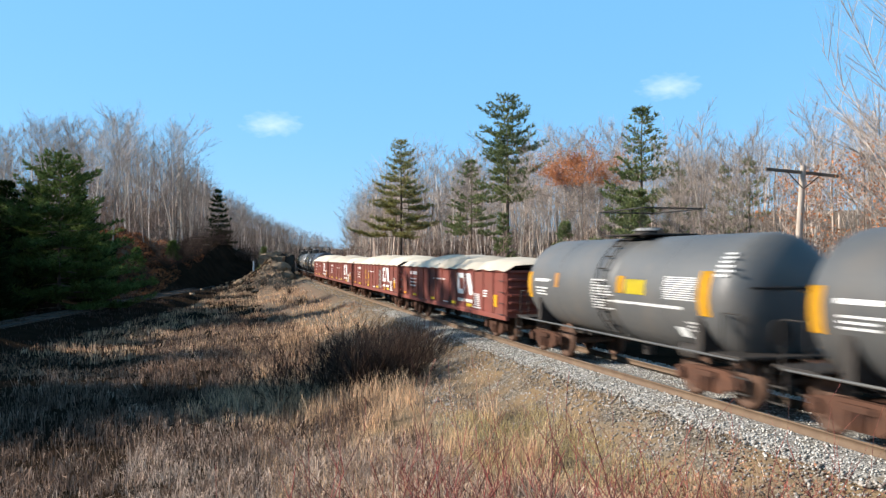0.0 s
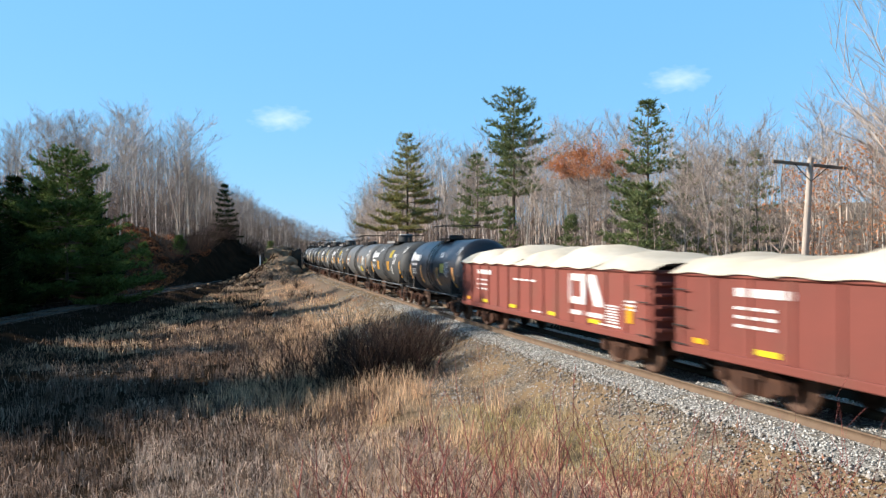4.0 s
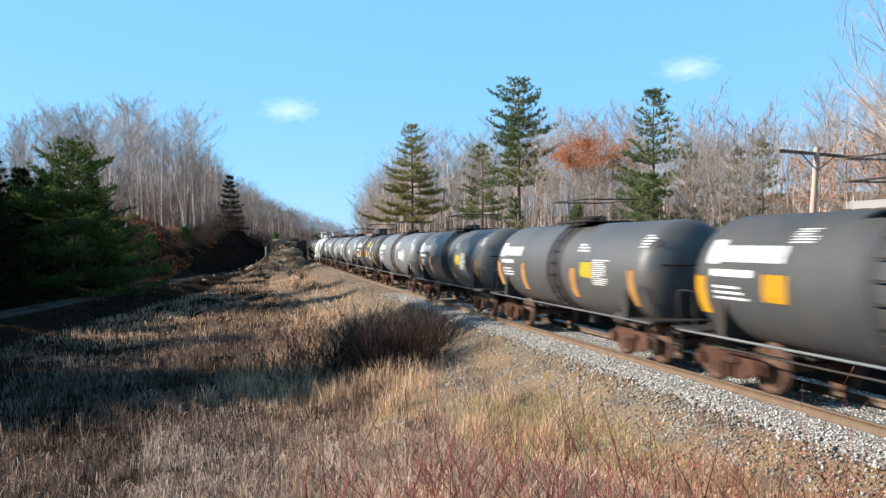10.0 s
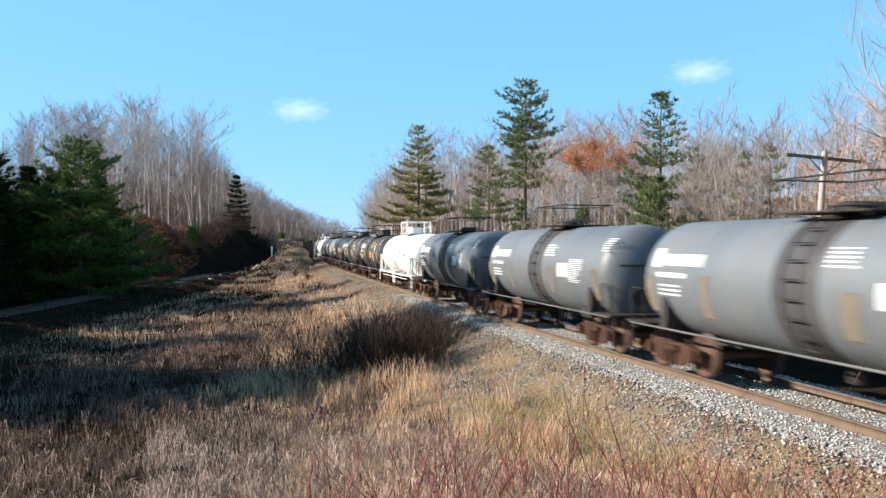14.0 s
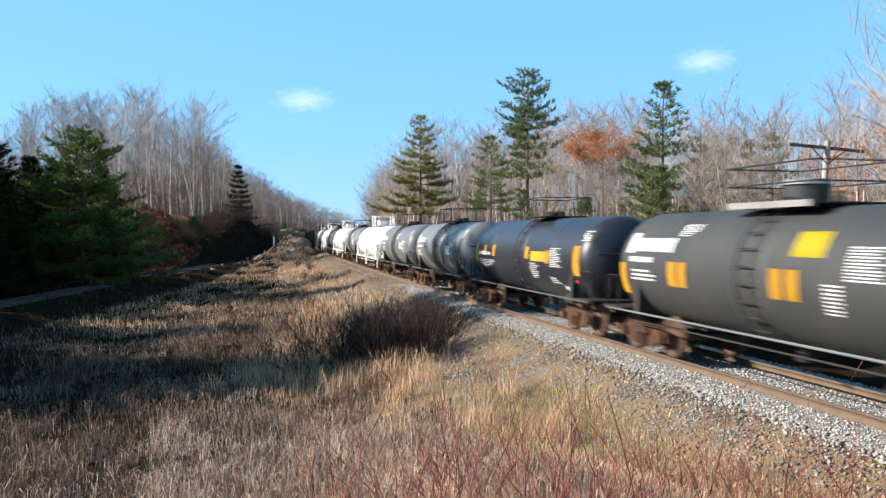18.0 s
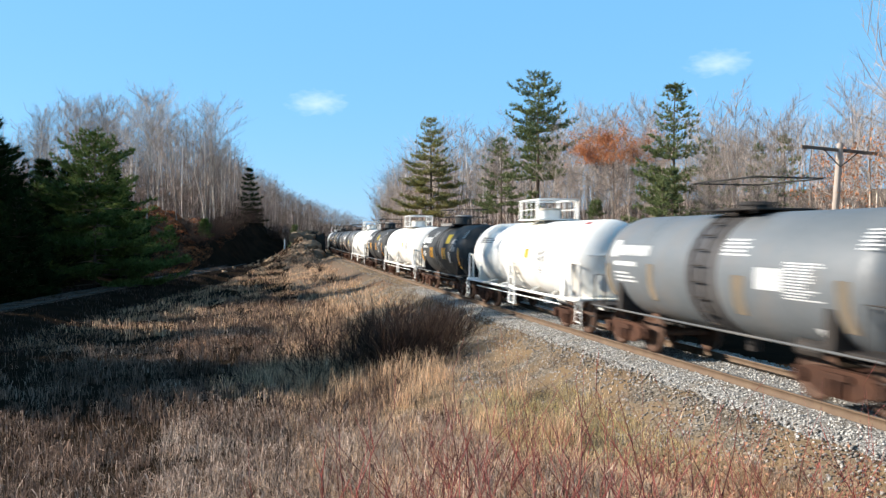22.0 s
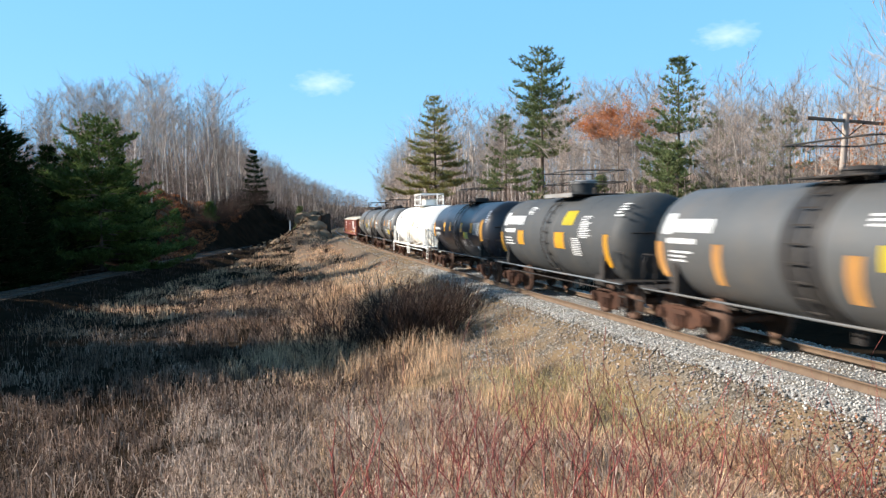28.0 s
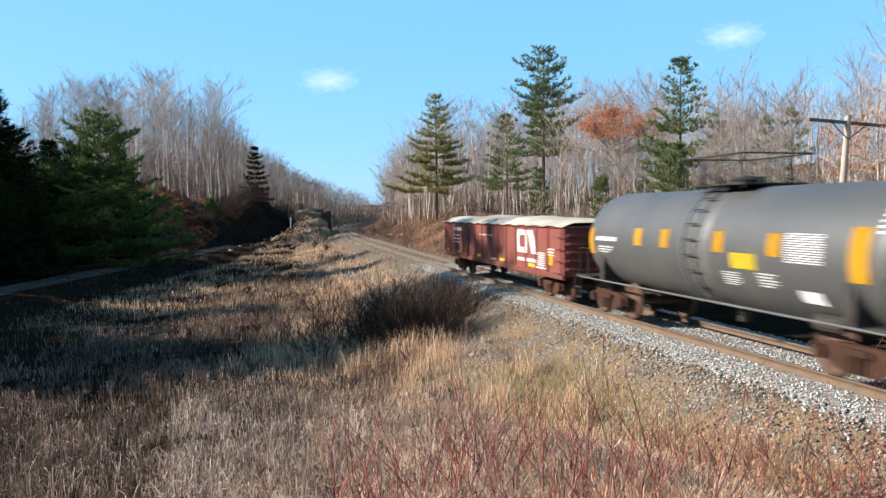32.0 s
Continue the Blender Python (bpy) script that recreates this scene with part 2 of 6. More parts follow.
M = {
    "soil": mat("soil", (0.24, 0.172, 0.11), (0.42, 0.31, 0.205), 0.95, 0.5, 7, 0.8, stain=(0.20, 0.12, 0.075), stain_scale=0.9),
    # near-black soil that holds shade in its colour
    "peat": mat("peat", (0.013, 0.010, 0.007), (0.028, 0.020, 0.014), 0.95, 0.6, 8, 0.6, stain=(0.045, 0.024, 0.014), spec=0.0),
    "litter": mat("litter", (0.165, 0.118, 0.080), (0.105, 0.076, 0.052), 0.95, 1.0, 14, 0.7, stain=(0.20, 0.115, 0.065)),
    "forest_floor": mat("forest_floor", (0.105, 0.072, 0.052), (0.06, 0.045, 0.034), 0.95, 0.5, 6, 0.9, stain=(0.13, 0.075, 0.048), spec=0.03),
    "leaf_bank": mat("leaf_bank", (0.19, 0.085, 0.042), (0.10, 0.055, 0.032), 0.95, 1.0, 9, 0.9, stain=(0.27, 0.105, 0.045)),
    # brown brush; darker than far_wood, also used for the left wood's unlit side
    "thicket": mat("thicket", (0.36, 0.262, 0.21), (0.17, 0.122, 0.097), 0.9, 1, 10, 0, island=0.55),
    "gravel": pebbles("gravel", ((0.17, 0.162, 0.145), (0.50, 0.48, 0.45)), (0.19, 0.15, 0.105), 17, 0.5),
    "bank": pebbles("bank", ((0.09, 0.075, 0.058), (0.31, 0.265, 0.21)), (0.21, 0.145, 0.085), 15, 0.8),
    "stone": mat("stone", (0.36, 0.345, 0.315), (0.54, 0.52, 0.48), 0.9, 3, 30, 0.3, island=0.3, spec=0.1),
    "stone_old": mat("stone_old", (0.17, 0.145, 0.12), (0.34, 0.31, 0.28), 0.9, 3, 30, 0.3, island=0.5),
    "sleeper": mat("sleeper", (0.09, 0.06, 0.045), (0.16, 0.12, 0.09), 0.9, 4, 40, 0.6, per_object=0.3),
    "rail": mat("rail", (0.165, 0.115, 0.075), (0.12, 0.08, 0.055), 0.75, 3, 30, 0.2, metal=0.1),
    "rail_top": mat("rail_top", (0.5, 0.48, 0.46), None, 0.35, 3, 30, 0.05, metal=0.9),
    "straw": mat("straw", (0.84, 0.585, 0.375), (0.48, 0.31, 0.19), 0.8, 0.5, 3, 0, island=0.55, backlit=0.3),
    "reed": mat("reed", (0.30, 0.205, 0.155), (0.070, 0.046, 0.034), 0.85, 0.4, 3, 0, island=0.75, backlit=0.15, spec=0.03),
    "pale_reed": mat("pale_reed", (0.62, 0.48, 0.385), (0.30, 0.22, 0.17), 0.85, 0.5, 3, 0, island=0.65, backlit=0.25, spec=0.03),
    "rust_grass": mat("rust_grass", (0.50, 0.31, 0.205), (0.25, 0.15, 0.10), 0.85, 0.4, 3, 0, island=0.55, backlit=0.25, spec=0.05),
    "green_grass": mat("green_grass", (0.46, 0.38, 0.18), (0.52, 0.39, 0.22), 0.8, 0.8, 4, 0, island=0.4, backlit=0.3),
    "red_twig": mat("red_twig", (0.34, 0.085, 0.068), (0.12, 0.045, 0.042), 0.6, 2, 20, 0, island=0.65),
    "dead_leaf": mat("dead_leaf", (0.30, 0.145, 0.085), (0.42, 0.24, 0.155), 0.8, 2, 10, 0, island=0.5, backlit=0.25),
    "rust_leaf": mat("rust_leaf", (0.36, 0.135, 0.055), (0.23, 0.085, 0.038), 0.85, 0.6, 6, 0, island=0.5, backlit=0.15),
    "limb": mat("limb", (0.43, 0.352, 0.292), (0.24, 0.19, 0.158), 0.9, 1.2, 16, 0.3, island=0.5, per_object=0.4),
    # bush brown taken nearly to black, to hold the branch track's shade
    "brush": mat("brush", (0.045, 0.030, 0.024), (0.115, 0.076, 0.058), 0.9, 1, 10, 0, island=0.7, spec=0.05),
    "bark_grey": mat("bark_grey", (0.48, 0.41, 0.345), (0.24, 0.195, 0.165), 0.9, 1.2, 18, 0.5, island=0.35, per_object=0.45),
    "bark_pale": mat("bark_pale", (0.68, 0.60, 0.51), (0.34, 0.285, 0.235), 0.9, 1.2, 16, 0.4, island=0.35, per_object=0.45),
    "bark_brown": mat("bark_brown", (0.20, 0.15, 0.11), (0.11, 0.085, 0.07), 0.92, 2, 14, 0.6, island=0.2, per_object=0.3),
    "twig": mat("twig", (0.53, 0.43, 0.36), (0.33, 0.255, 0.212), 0.9, 1, 10, 0, island=0.4, per_object=0.4),
    "far_wood": mat("far_wood", (0.60, 0.48, 0.39), (0.31, 0.24, 0.195), 0.9, 1, 10, 0, island=0.6),
    # darker copy of needle, with the left pines' shade in its colour
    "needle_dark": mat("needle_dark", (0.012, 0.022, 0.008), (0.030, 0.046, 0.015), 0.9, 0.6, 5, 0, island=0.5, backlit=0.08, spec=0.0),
    "needle": mat("needle", (0.125, 0.160, 0.068), (0.225, 0.250, 0.110), 0.8, 0.6, 5, 0, island=0.55, backlit=0.3, spec=0.04),
    "needle_mid": mat("needle_mid", (0.078, 0.122, 0.036), (0.165, 0.210, 0.066), 0.8, 0.4, 5, 0, island=0.55, backlit=0.25, spec=0.03),
    "needle_yellow": mat("needle_yellow", (0.20, 0.21, 0.08), (0.34, 0.30, 0.12), 0.75, 0.5, 5, 0, island=0.45, backlit=0.3),
    "oak_leaf": mat("oak_leaf", (0.60, 0.25, 0.11), (0.46, 0.19, 0.09), 0.75, 0.8, 6, 0, island=0.4, backlit=0.4),
    "rock": mat("rock", (0.21, 0.15, 0.10), (0.30, 0.22, 0.15), 0.95, 0.8, 8, 1.0, stain=(0.13, 0.09, 0.06), spec=0.05),
    "rock_dark": mat("rock_dark", (0.045, 0.038, 0.032), (0.075, 0.062, 0.05), 0.95, 0.8, 8, 1.0, spec=0.05),
    "pole_wood": mat("pole_wood", (0.50, 0.42, 0.35), (0.36, 0.29, 0.24), 0.85, 2, 30, 0.3),
    "tank_dark": mat("tank_dark", (0.034, 0.037, 0.039), (0.050, 0.051, 0.051), 0.66, 0.7, 9, 0.05, stain=(0.085, 0.072, 0.056), stain_amount=0.45, per_object=0.2, spec=0.35),
    "tank_black": mat("tank_black", (0.016, 0.018, 0.026), (0.024, 0.025, 0.032), 0.42, 0.7, 9, 0.03, coat=0.1, spec=0.5),
    "tank_grey": mat("tank_grey", (0.105, 0.12, 0.13), (0.145, 0.155, 0.162), 0.5, 0.7, 9, 0.05, stain=(0.20, 0.155, 0.115), stain_amount=0.4, per_object=0.12, spec=0.5),
    "tank_mid": mat("tank_mid", (0.070, 0.073, 0.075), (0.095, 0.094, 0.090), 0.5, 0.7, 9, 0.05, stain=(0.16, 0.13, 0.10), stain_amount=0.4, per_object=0.15, spec=0.5),
    "tank_white": mat("tank_white", (0.82, 0.81, 0.78), (0.74, 0.72, 0.66), 0.5, 0.7, 9, 0.03, stain=(0.55, 0.43, 0.27), stain_amount=0.5, spec=0.4),
    "band_dark": mat("band_dark", (0.030, 0.030, 0.032), (0.05, 0.045, 0.04), 0.55, 1, 9, 0.05),
    "band_brown": mat("band_brown", (0.075, 0.075, 0.080), (0.06, 0.055, 0.052), 0.6, 1, 9, 0.05, stain=(0.13, 0.12, 0.11)),
    "orange": mat("orange", (0.66, 0.33, 0.012), (0.58, 0.28, 0.02), 0.45, 2, 12, 0, per_object=0.12),
    "orange_old": mat("orange_old", (0.52, 0.26, 0.07), (0.40, 0.20, 0.07), 0.6, 2, 12, 0),
    "yellow": mat("yellow", (0.62, 0.48, 0.02), (0.54, 0.40, 0.03), 0.45, 2, 12, 0),
    "yellow_old": mat("yellow_old", (0.42, 0.24, 0.03), (0.34, 0.17, 0.035), 0.7, 2, 12, 0),
    "faded": mat("faded", (0.26, 0.20, 0.135), (0.20, 0.17, 0.13), 0.65, 2, 12, 0),
    "white_mark": mat("white_mark", (0.80, 0.80, 0.78), (0.62, 0.62, 0.60), 0.55, 2, 14, 0),
    "black_mark": mat("black_mark", (0.02, 0.02, 0.02), None, 0.6, 2, 14, 0),
    "red_mark": mat("red_mark", (0.5, 0.03, 0.03), None, 0.6, 2, 14, 0),
    "steel_dark": mat("steel_dark", (0.026, 0.024, 0.023), (0.05, 0.042, 0.036), 0.65, 3, 25, 0.2),
    "steel_light": mat("steel_light", (0.36, 0.35, 0.34), (0.25, 0.23, 0.21), 0.5, 3, 25, 0.1, metal=0.3),
    "truck_rust": mat("truck_rust", (0.095, 0.045, 0.028), (0.045, 0.026, 0.02), 0.9, 4, 30, 0.5, per_object=0.3, spec=0.1),
    "wheel_steel": mat("wheel_steel", (0.13, 0.07, 0.045), (0.07, 0.042, 0.03), 0.75, 4, 30, 0.2),
    "gondola_red": mat("gondola_red", (0.215, 0.062, 0.046), (0.165, 0.052, 0.040), 0.6, 0.8, 10, 0.08, stain=(0.18, 0.08, 0.056), stain_amount=0.5, per_object=0.15),
    "tarp": mat("tarp", (0.64, 0.57, 0.46), (0.50, 0.43, 0.33), 0.7, 0.6, 8, 0.3, stain=(0.36, 0.28, 0.19), stain_scale=0.5, per_object=0.2),
}

# ---- mesh helpers ----


def part(name, bm, material, parent=None, label="", m=None):
    me = bpy.data.meshes.new(name)
    bm.to_mesh(me)
    bm.free()
    me.materials.append(material)
    ob = new(name, me)
    if parent is not None:
        ob.parent = parent
    if m is not None:
        ob.matrix_basis = m
    if label:
        tagged(ob, label)
    return ob


def again(ob, m, parent=None):
    """Another object on the same mesh."""
    o = new(ob.name.split(".")[0], ob.data)
    o.parent = parent if parent is not None else ob.parent
    o.matrix_basis = m
    return o


def arrays(name, verts, faces, material, smooth=False):
    """An object from numpy arrays of corners and of faces with one count of corners each."""
    me = bpy.data.meshes.new(name)
    verts, faces = np.asarray(verts, np.float32), np.asarray(faces, np.int32)
    k = faces.shape[1]
    me.vertices.add(len(verts))
    me.vertices.foreach_set("co", verts.ravel())
    me.loops.add(faces.size)
    me.loops.foreach_set("vertex_index", faces.ravel())
    me.polygons.add(len(faces))
    me.polygons.foreach_set("loop_start", np.arange(len(faces), dtype=np.int32) * k)
    me.polygons.foreach_set("loop_total", np.full(len(faces), k, np.int32))
    if smooth:
        me.polygons.foreach_set("use_smooth", np.ones(len(faces), bool))
    me.update(calc_edges=True)
    me.materials.append(material)
    return new(name, me)


def box(bm, x0, y0, z0, x1, y1, z1, bevel=0.0, m=None):
    r = bmesh.ops.create_cube(bm, size=1.0)
    t = Matrix.Translation(((x0 + x1) / 2, (y0 + y1) / 2, (z0 + z1) / 2)) @ Matrix.Diagonal((abs(x1 - x0), abs(y1 - y0), abs(z1 - z0), 1))
    bmesh.ops.transform(bm, matrix=(m @ t) if m is not None else t, verts=r["verts"])
    if bevel:
        es = list({e for v in r["verts"] for e in v.link_edges})
        bmesh.ops.bevel(bm, geom=es, offset=bevel, segments=1, affect="EDGES")
    return bm


def boxed(*a, **k):
    return box(bmesh.new(), *a, **k)


def rod(bm, a, b, r, sides=6, r2=None):
    a, b = Vector(a), Vector(b)
    d = b - a
    m = Matrix.Translation((a + b) / 2) @ d.to_track_quat("Z", "Y").to_matrix().to_4x4()
    bmesh.ops.create_cone(bm, cap_ends=True, segments=sides, radius1=r, radius2=r if r2 is None else r2, depth=d.length, matrix=m)
    return bm


def bent(bm, pts, r, sides=5):
    """One connected bent bar through the points."""
    pts = [Vector(p) for p in pts]
    rings = []
    for i, p in enumerate(pts):
        d = (pts[min(i + 1, len(pts) - 1)] - pts[max(i - 1, 0)]).normalized()
        a = d.cross(Vector((0.31, 0.9, 0.29))).normalized()
        b = d.cross(a)
        rings.append([bm.verts.new(p + (a * math.cos(2 * math.pi * k / sides) + b * math.sin(2 * math.pi * k / sides)) * r) for k in range(sides)])
    for A, B in zip(rings, rings[1:]):
        for k in range(sides):
            bm.faces.new((A[k], A[(k + 1) % sides], B[(k + 1) % sides], B[k]))
    bm.faces.new(rings[0][::-1])
    bm.faces.new(rings[-1])
    bmesh.ops.recalc_face_normals(bm, faces=bm.faces)
    return bm


def lathe_y(bm, profile, zc, sides=40):
    """Turns (y, radius) pairs about the lengthwise axis at height zc."""
    rings = []
    for y, r in profile:
        if r < 1e-4:
            rings.append([bm.verts.new((0, y, zc))])
        else:
            rings.append([bm.verts.new((r * math.cos(2 * math.pi * i / sides), y, zc + r * math.sin(2 * math.pi * i / sides))) for i in range(sides)])
    for A, B in zip(rings, rings[1:]):
        for i in range(sides):
            j = (i + 1) % sides
            if len(A) == 1:
                f = bm.faces.new((A[0], B[j], B[i]))
            elif len(B) == 1:
                f = bm.faces.new((A[i], A[j], B[0]))
            else:
                f = bm.faces.new((A[i], A[j], B[j], B[i]))
            f.smooth = True
    bmesh.ops.recalc_face_normals(bm, faces=bm.faces)
    return bm


# ---- the track's line ----
U, NRM, OFF = Vector((-0.2554, 0.9668)), Vector((0.9668, 0.2554)), 10.32


def bend(s):
    """Curvature: a slight curve at first, tighter in the far cut."""
    return 0.0 if s < -10 else (1 / 2300 if s < 80 else (1 / 2300 + (1 / 800 - 1 / 2300) * min(1, (s - 80) / 90)))


STEP = 1.0
LINE = []
_x, _y = (U * -150 + NRM * OFF)
_a = math.atan2(U.y, U.x)
for _i in range(1200):
    _s = -150 + _i * STEP
    LINE.append((_s, _x, _y, _a))
    _a -= bend(_s) * STEP
    _x, _y = _x + math.cos(_a) * STEP, _y + math.sin(_a) * STEP
LINE = np.array(LINE)


def on_track(s):
    """Place and heading on the centre line, s metres on from the place beside the camera."""
    i = (s + 150) / STEP
    k = int(min(max(i, 0), len(LINE) - 2))
    w = i - k
    a, b = LINE[k], LINE[k + 1]
    return a[1] + (b[1] - a[1]) * w, a[2] + (b[2] - a[2]) * w, a[3] + (b[3] - a[3]) * w


def track_pose(s, z=0.0):
    x, y, a = on_track(s)
    return pose(x, y, z, 0, 0, math.degrees(a) - 90)


def side(s, p, z=0.0):
    """The point p metres to the right of the centre line."""
    x, y, a = on_track(s)
    return Vector((x + p * math.sin(a), y - p * math.cos(a), z))


def track_coords(x, y):
    """s and p of many points at once."""
    x, y = np.asarray(x, float), np.asarray(y, float)
    s = np.clip(x * U.x + y * U.y, -149, 1040)
    for _ in range(4):
        i = np.clip(((s + 150) / STEP).astype(int), 0, len(LINE) - 1)
        tx, ty, ta = LINE[i, 1], LINE[i, 2], LINE[i, 3]
        s = np.clip(s + ((x - tx) * np.cos(ta) + (y - ty) * np.sin(ta)) * 0.9, -149, 1040)
    i = np.clip(((s + 150) / STEP).astype(int), 0, len(LINE) - 1)
    tx, ty, ta = LINE[i, 1], LINE[i, 2], LINE[i, 3]
    return s, (x - tx) * np.sin(ta) - (y - ty) * np.cos(ta)


def ramp(v, a, b):
    t = np.clip((np.asarray(v, float) - a) / (b - a), 0, 1)
    return t * t * (3 - 2 * t)


def wav(x, y, k=0.0):
    return np.sin(x * 0.31 + k) * np.cos(y * 0.23 + 1.3 * k) + 0.5 * np.sin(x * 0.83 + y * 0.61 + 2 * k) + 0.25 * np.sin(1.9 * x - 1.3 * y + k)


def spur_x(y):
    """Middle of the second, lower track."""
    return -26.0 - 0.0756 * (y - 44)


def ground_z(x, y):
    x, y = np.asarray(x, float), np.asarray(y, float)
    s, p = track_coords(x, y)
    left = -0.24 - 0.72 * ramp(-p, 1.5, 3.8) - 0.88 * ramp(-p, 3.0, 9.0) - 0.25 * ramp(-p, 9, 16)
    right = -0.24 - 0.55 * ramp(p, 1.75, 4.0) + 0.9 * ramp(p, 5.0, 10) + 2.6 * ramp(p, 4.0, 14) * ramp(s, 50, 105) + 6.5 * ramp(p, 18, 65) + 8 * ramp(p, 70, 200)
    z = np.where(p < 0, left, right)
    off_track = ramp(np.abs(p), 2.4, 5.0)
    z = z + 0.13 * wav(x, y) * off_track
    # bank under the viewpoint
    r2 = x * x + (y + 1) ** 2
    z = z + (2.5 * np.exp(-r2 / 175) + 0.9 * np.exp(-r2 / 14)) * ramp(-p, 3.2, 7.0)
    # the lower track and the hill behind it
    d = x - spur_x(y)
    bed = ramp(5.5 - np.abs(d), 0, 3)
    near_side = ramp(-p, 5, 10)
    z = z * (1 - bed * near_side) + (-1.55) * bed * near_side
    z = z + near_side * ramp(-d - 3.5, 0, 17) * (6.4 + 0.5 * wav(x * 0.3, y * 0.3, 2)) + near_side * ramp(-d, 30, 120) * 6
    z = z + ramp(s, 125, 170) * (4.0 * ramp(-p, 6, 14) + 6 * ramp(-p, 16, 60)) * (1 - near_side * ramp(-d, 4, 20))
    z = z + near_side * ((4.7 + 0.7 * wav(x * 1.4, y * 1.4, 3)) * np.exp(-((x + 40.5) / 7.0) ** 6 - ((y - 124) / 19) ** 4) + (4.2 + 0.7 * wav(x * 1.6, y, 6)) * np.exp(-((x + 33.5) / 4.6) ** 2 - ((y - 143) / 7) ** 2))
    z = z + near_side * ramp(-d, 8, 30) * ramp(y, 128, 180) * 7.5
    # spoil bank between the two tracks
    e = ((x + 23.2 + 0.10 * (y - 118)) / 4.6) ** 2 + ((y - 122) / 19) ** 2
    z = z + 2.7 * np.exp(-e * 1.3) * (1 + 0.25 * wav(x * 2, y * 2, 1) + 0.12 * wav(x * 5, y * 4, 2)) * ramp(-p, 2.2, 5)
    # hummocks between the tracks
    z = z + 0.22 * wav(x * 2.3, y * 1.7, 9) * ramp(-p, 3.5, 7) * ramp(y, 40, 60) * ramp(d, 5, 8)
    return z


def gz(x, y):
    return float(ground_z(x, y))

# ---- ground ----


def spaced(*runs):
    out = []
    for a, b, n in runs:
        out.extend(np.linspace(a, b, n, endpoint=False))
    return np.array(out + [runs[-1][1]])


def build_ground():
    xs = spaced((-2500, -300, 14), (-300, -70, 40), (-70, -46, 24), (-46, 24, 130), (24, 90, 50), (90, 300, 26), (300, 2500, 14))
    ys = spaced((-600, -40, 14), (-40, 2, 30), (2, 70, 120), (70, 170, 90), (170, 420, 70), (420, 3000, 20))
    X, Y = np.meshgrid(xs, ys)
    Z = ground_z(X.ravel(), Y.ravel())
    V = np.stack([X.ravel(), Y.ravel(), Z], 1)
    nx, ny = len(xs), len(ys)
    i, j = np.meshgrid(np.arange(nx - 1), np.arange(ny - 1))
    a = (j * nx + i).ravel()
    F = np.stack([a, a + 1, a + nx + 1, a + nx], 1)
    ob = arrays("ground", V, F, M["soil"], smooth=True)
    ob.data.materials.append(M["litter"])
    c = V[F].mean(1)
    s, p = track_coords(c[:, 0], c[:, 1])
    d = c[:, 0] - spur_x(c[:, 1])
    ob.data.materials.append(M["peat"])
    ob.data.materials.append(M["bank"])
    ob.data.materials.append(M["leaf_bank"])
    knoll = ((c[:, 0] + 40.5) / 9) ** 2 + ((c[:, 1] - 124) / 12) ** 2 < 1
    # the knoll's right face, its shade painted as near-black ground
    knoll_shade = (((c[:, 0] + 34.5) / 5.5) ** 2 + ((c[:, 1] - 143) / 11) ** 2 < 1) | (((c[:, 0] + 35.0) / 5.2) ** 2 + ((c[:, 1] - 128) / 27) ** 2 < 1)
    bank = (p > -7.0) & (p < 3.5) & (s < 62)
    # meadow, branch track and knoll side where ground colour stands for shade
    shady = knoll_shade | ((np.abs(d) < 8) & (c[:, 1] < 150)) | ((p < -7.5) & (c[:, 1] > 10) & (d > -5) & (c[:, 1] < 100)) | ((np.abs(d) < 9) & (c[:, 1] < 105))
    woods = ((p > -9.0) & (s > 62)) | ((p > 3.5) & (s > 40)) | (((c[:, 0] + 24) / 5.5) ** 2 + ((c[:, 1] - 122) / 19) ** 2 < 1) | (p > 6.5) | ((d < -4.5) & (p < 0))
    ob.data.materials.append(M["forest_floor"])
    knoll = knoll | ((c[:, 0] > -56) & (d < -3.2) & (np.abs(c[:, 1] - 119) < 27)) | ((p > 3.4) & (p < 16) & (s > 52) & (s < 190))
    deep = (s > 190) | ((np.abs(p) > 20) & (s > 100))
    # the near strip from p 3 to 7 has the train's shadow painted in
    ob.data.polygons.foreach_set("material_index", np.where(deep & ~knoll, 5, np.where(knoll & ~knoll_shade, 4, np.where(bank, 3, np.where(shady | ((p > 3.0) & (p < 7) & (s < 40)), 2, woods.astype(np.int32))))).astype(np.int32))
    tagged(ob, "uneven ground of dry grass soil and fallen leaves", "ground", kind="structure")


def strip(name, s0, s1, step, profile, material, label, category, close=False):
    """Sweeps (p, z) pairs along the track."""
    ss = np.arange(s0, s1 + step, step)
    V, k = [], len(profile)
    for s in ss:
        x, y, a = on_track(s)
        for p, z in profile:
            V.append((x + p * math.sin(a), y - p * math.cos(a), z))
    F = []
    m = k if close else k - 1
    for r in range(len(ss) - 1):
        for q in range(m):
            q2 = (q + 1) % k
            F.append((r * k + q, r * k + q2, (r + 1) * k + q2, (r + 1) * k + q))
    ob = arrays(name, V, F, material)
    return tagged(ob, label, category, kind="structure")


def build_track():
    bed = [(-2.15, -1.6), (-2.1, -0.55), (-1.95, -0.37), (-1.65, -0.21), (-1.4, -0.168), (1.45, -0.168), (1.85, -0.25), (2.5, -0.60), (2.55, -1.7)]
    strip("ballast_bed", -60, 45, 1.5, bed, M["gravel"], "pale crushed stone ballast bed under the rails", "ballast")
    strip("ballast_bed", 45, 420, 1.5, bed, M["bank"], "older brown ballast bed under the far rails", "ballast")
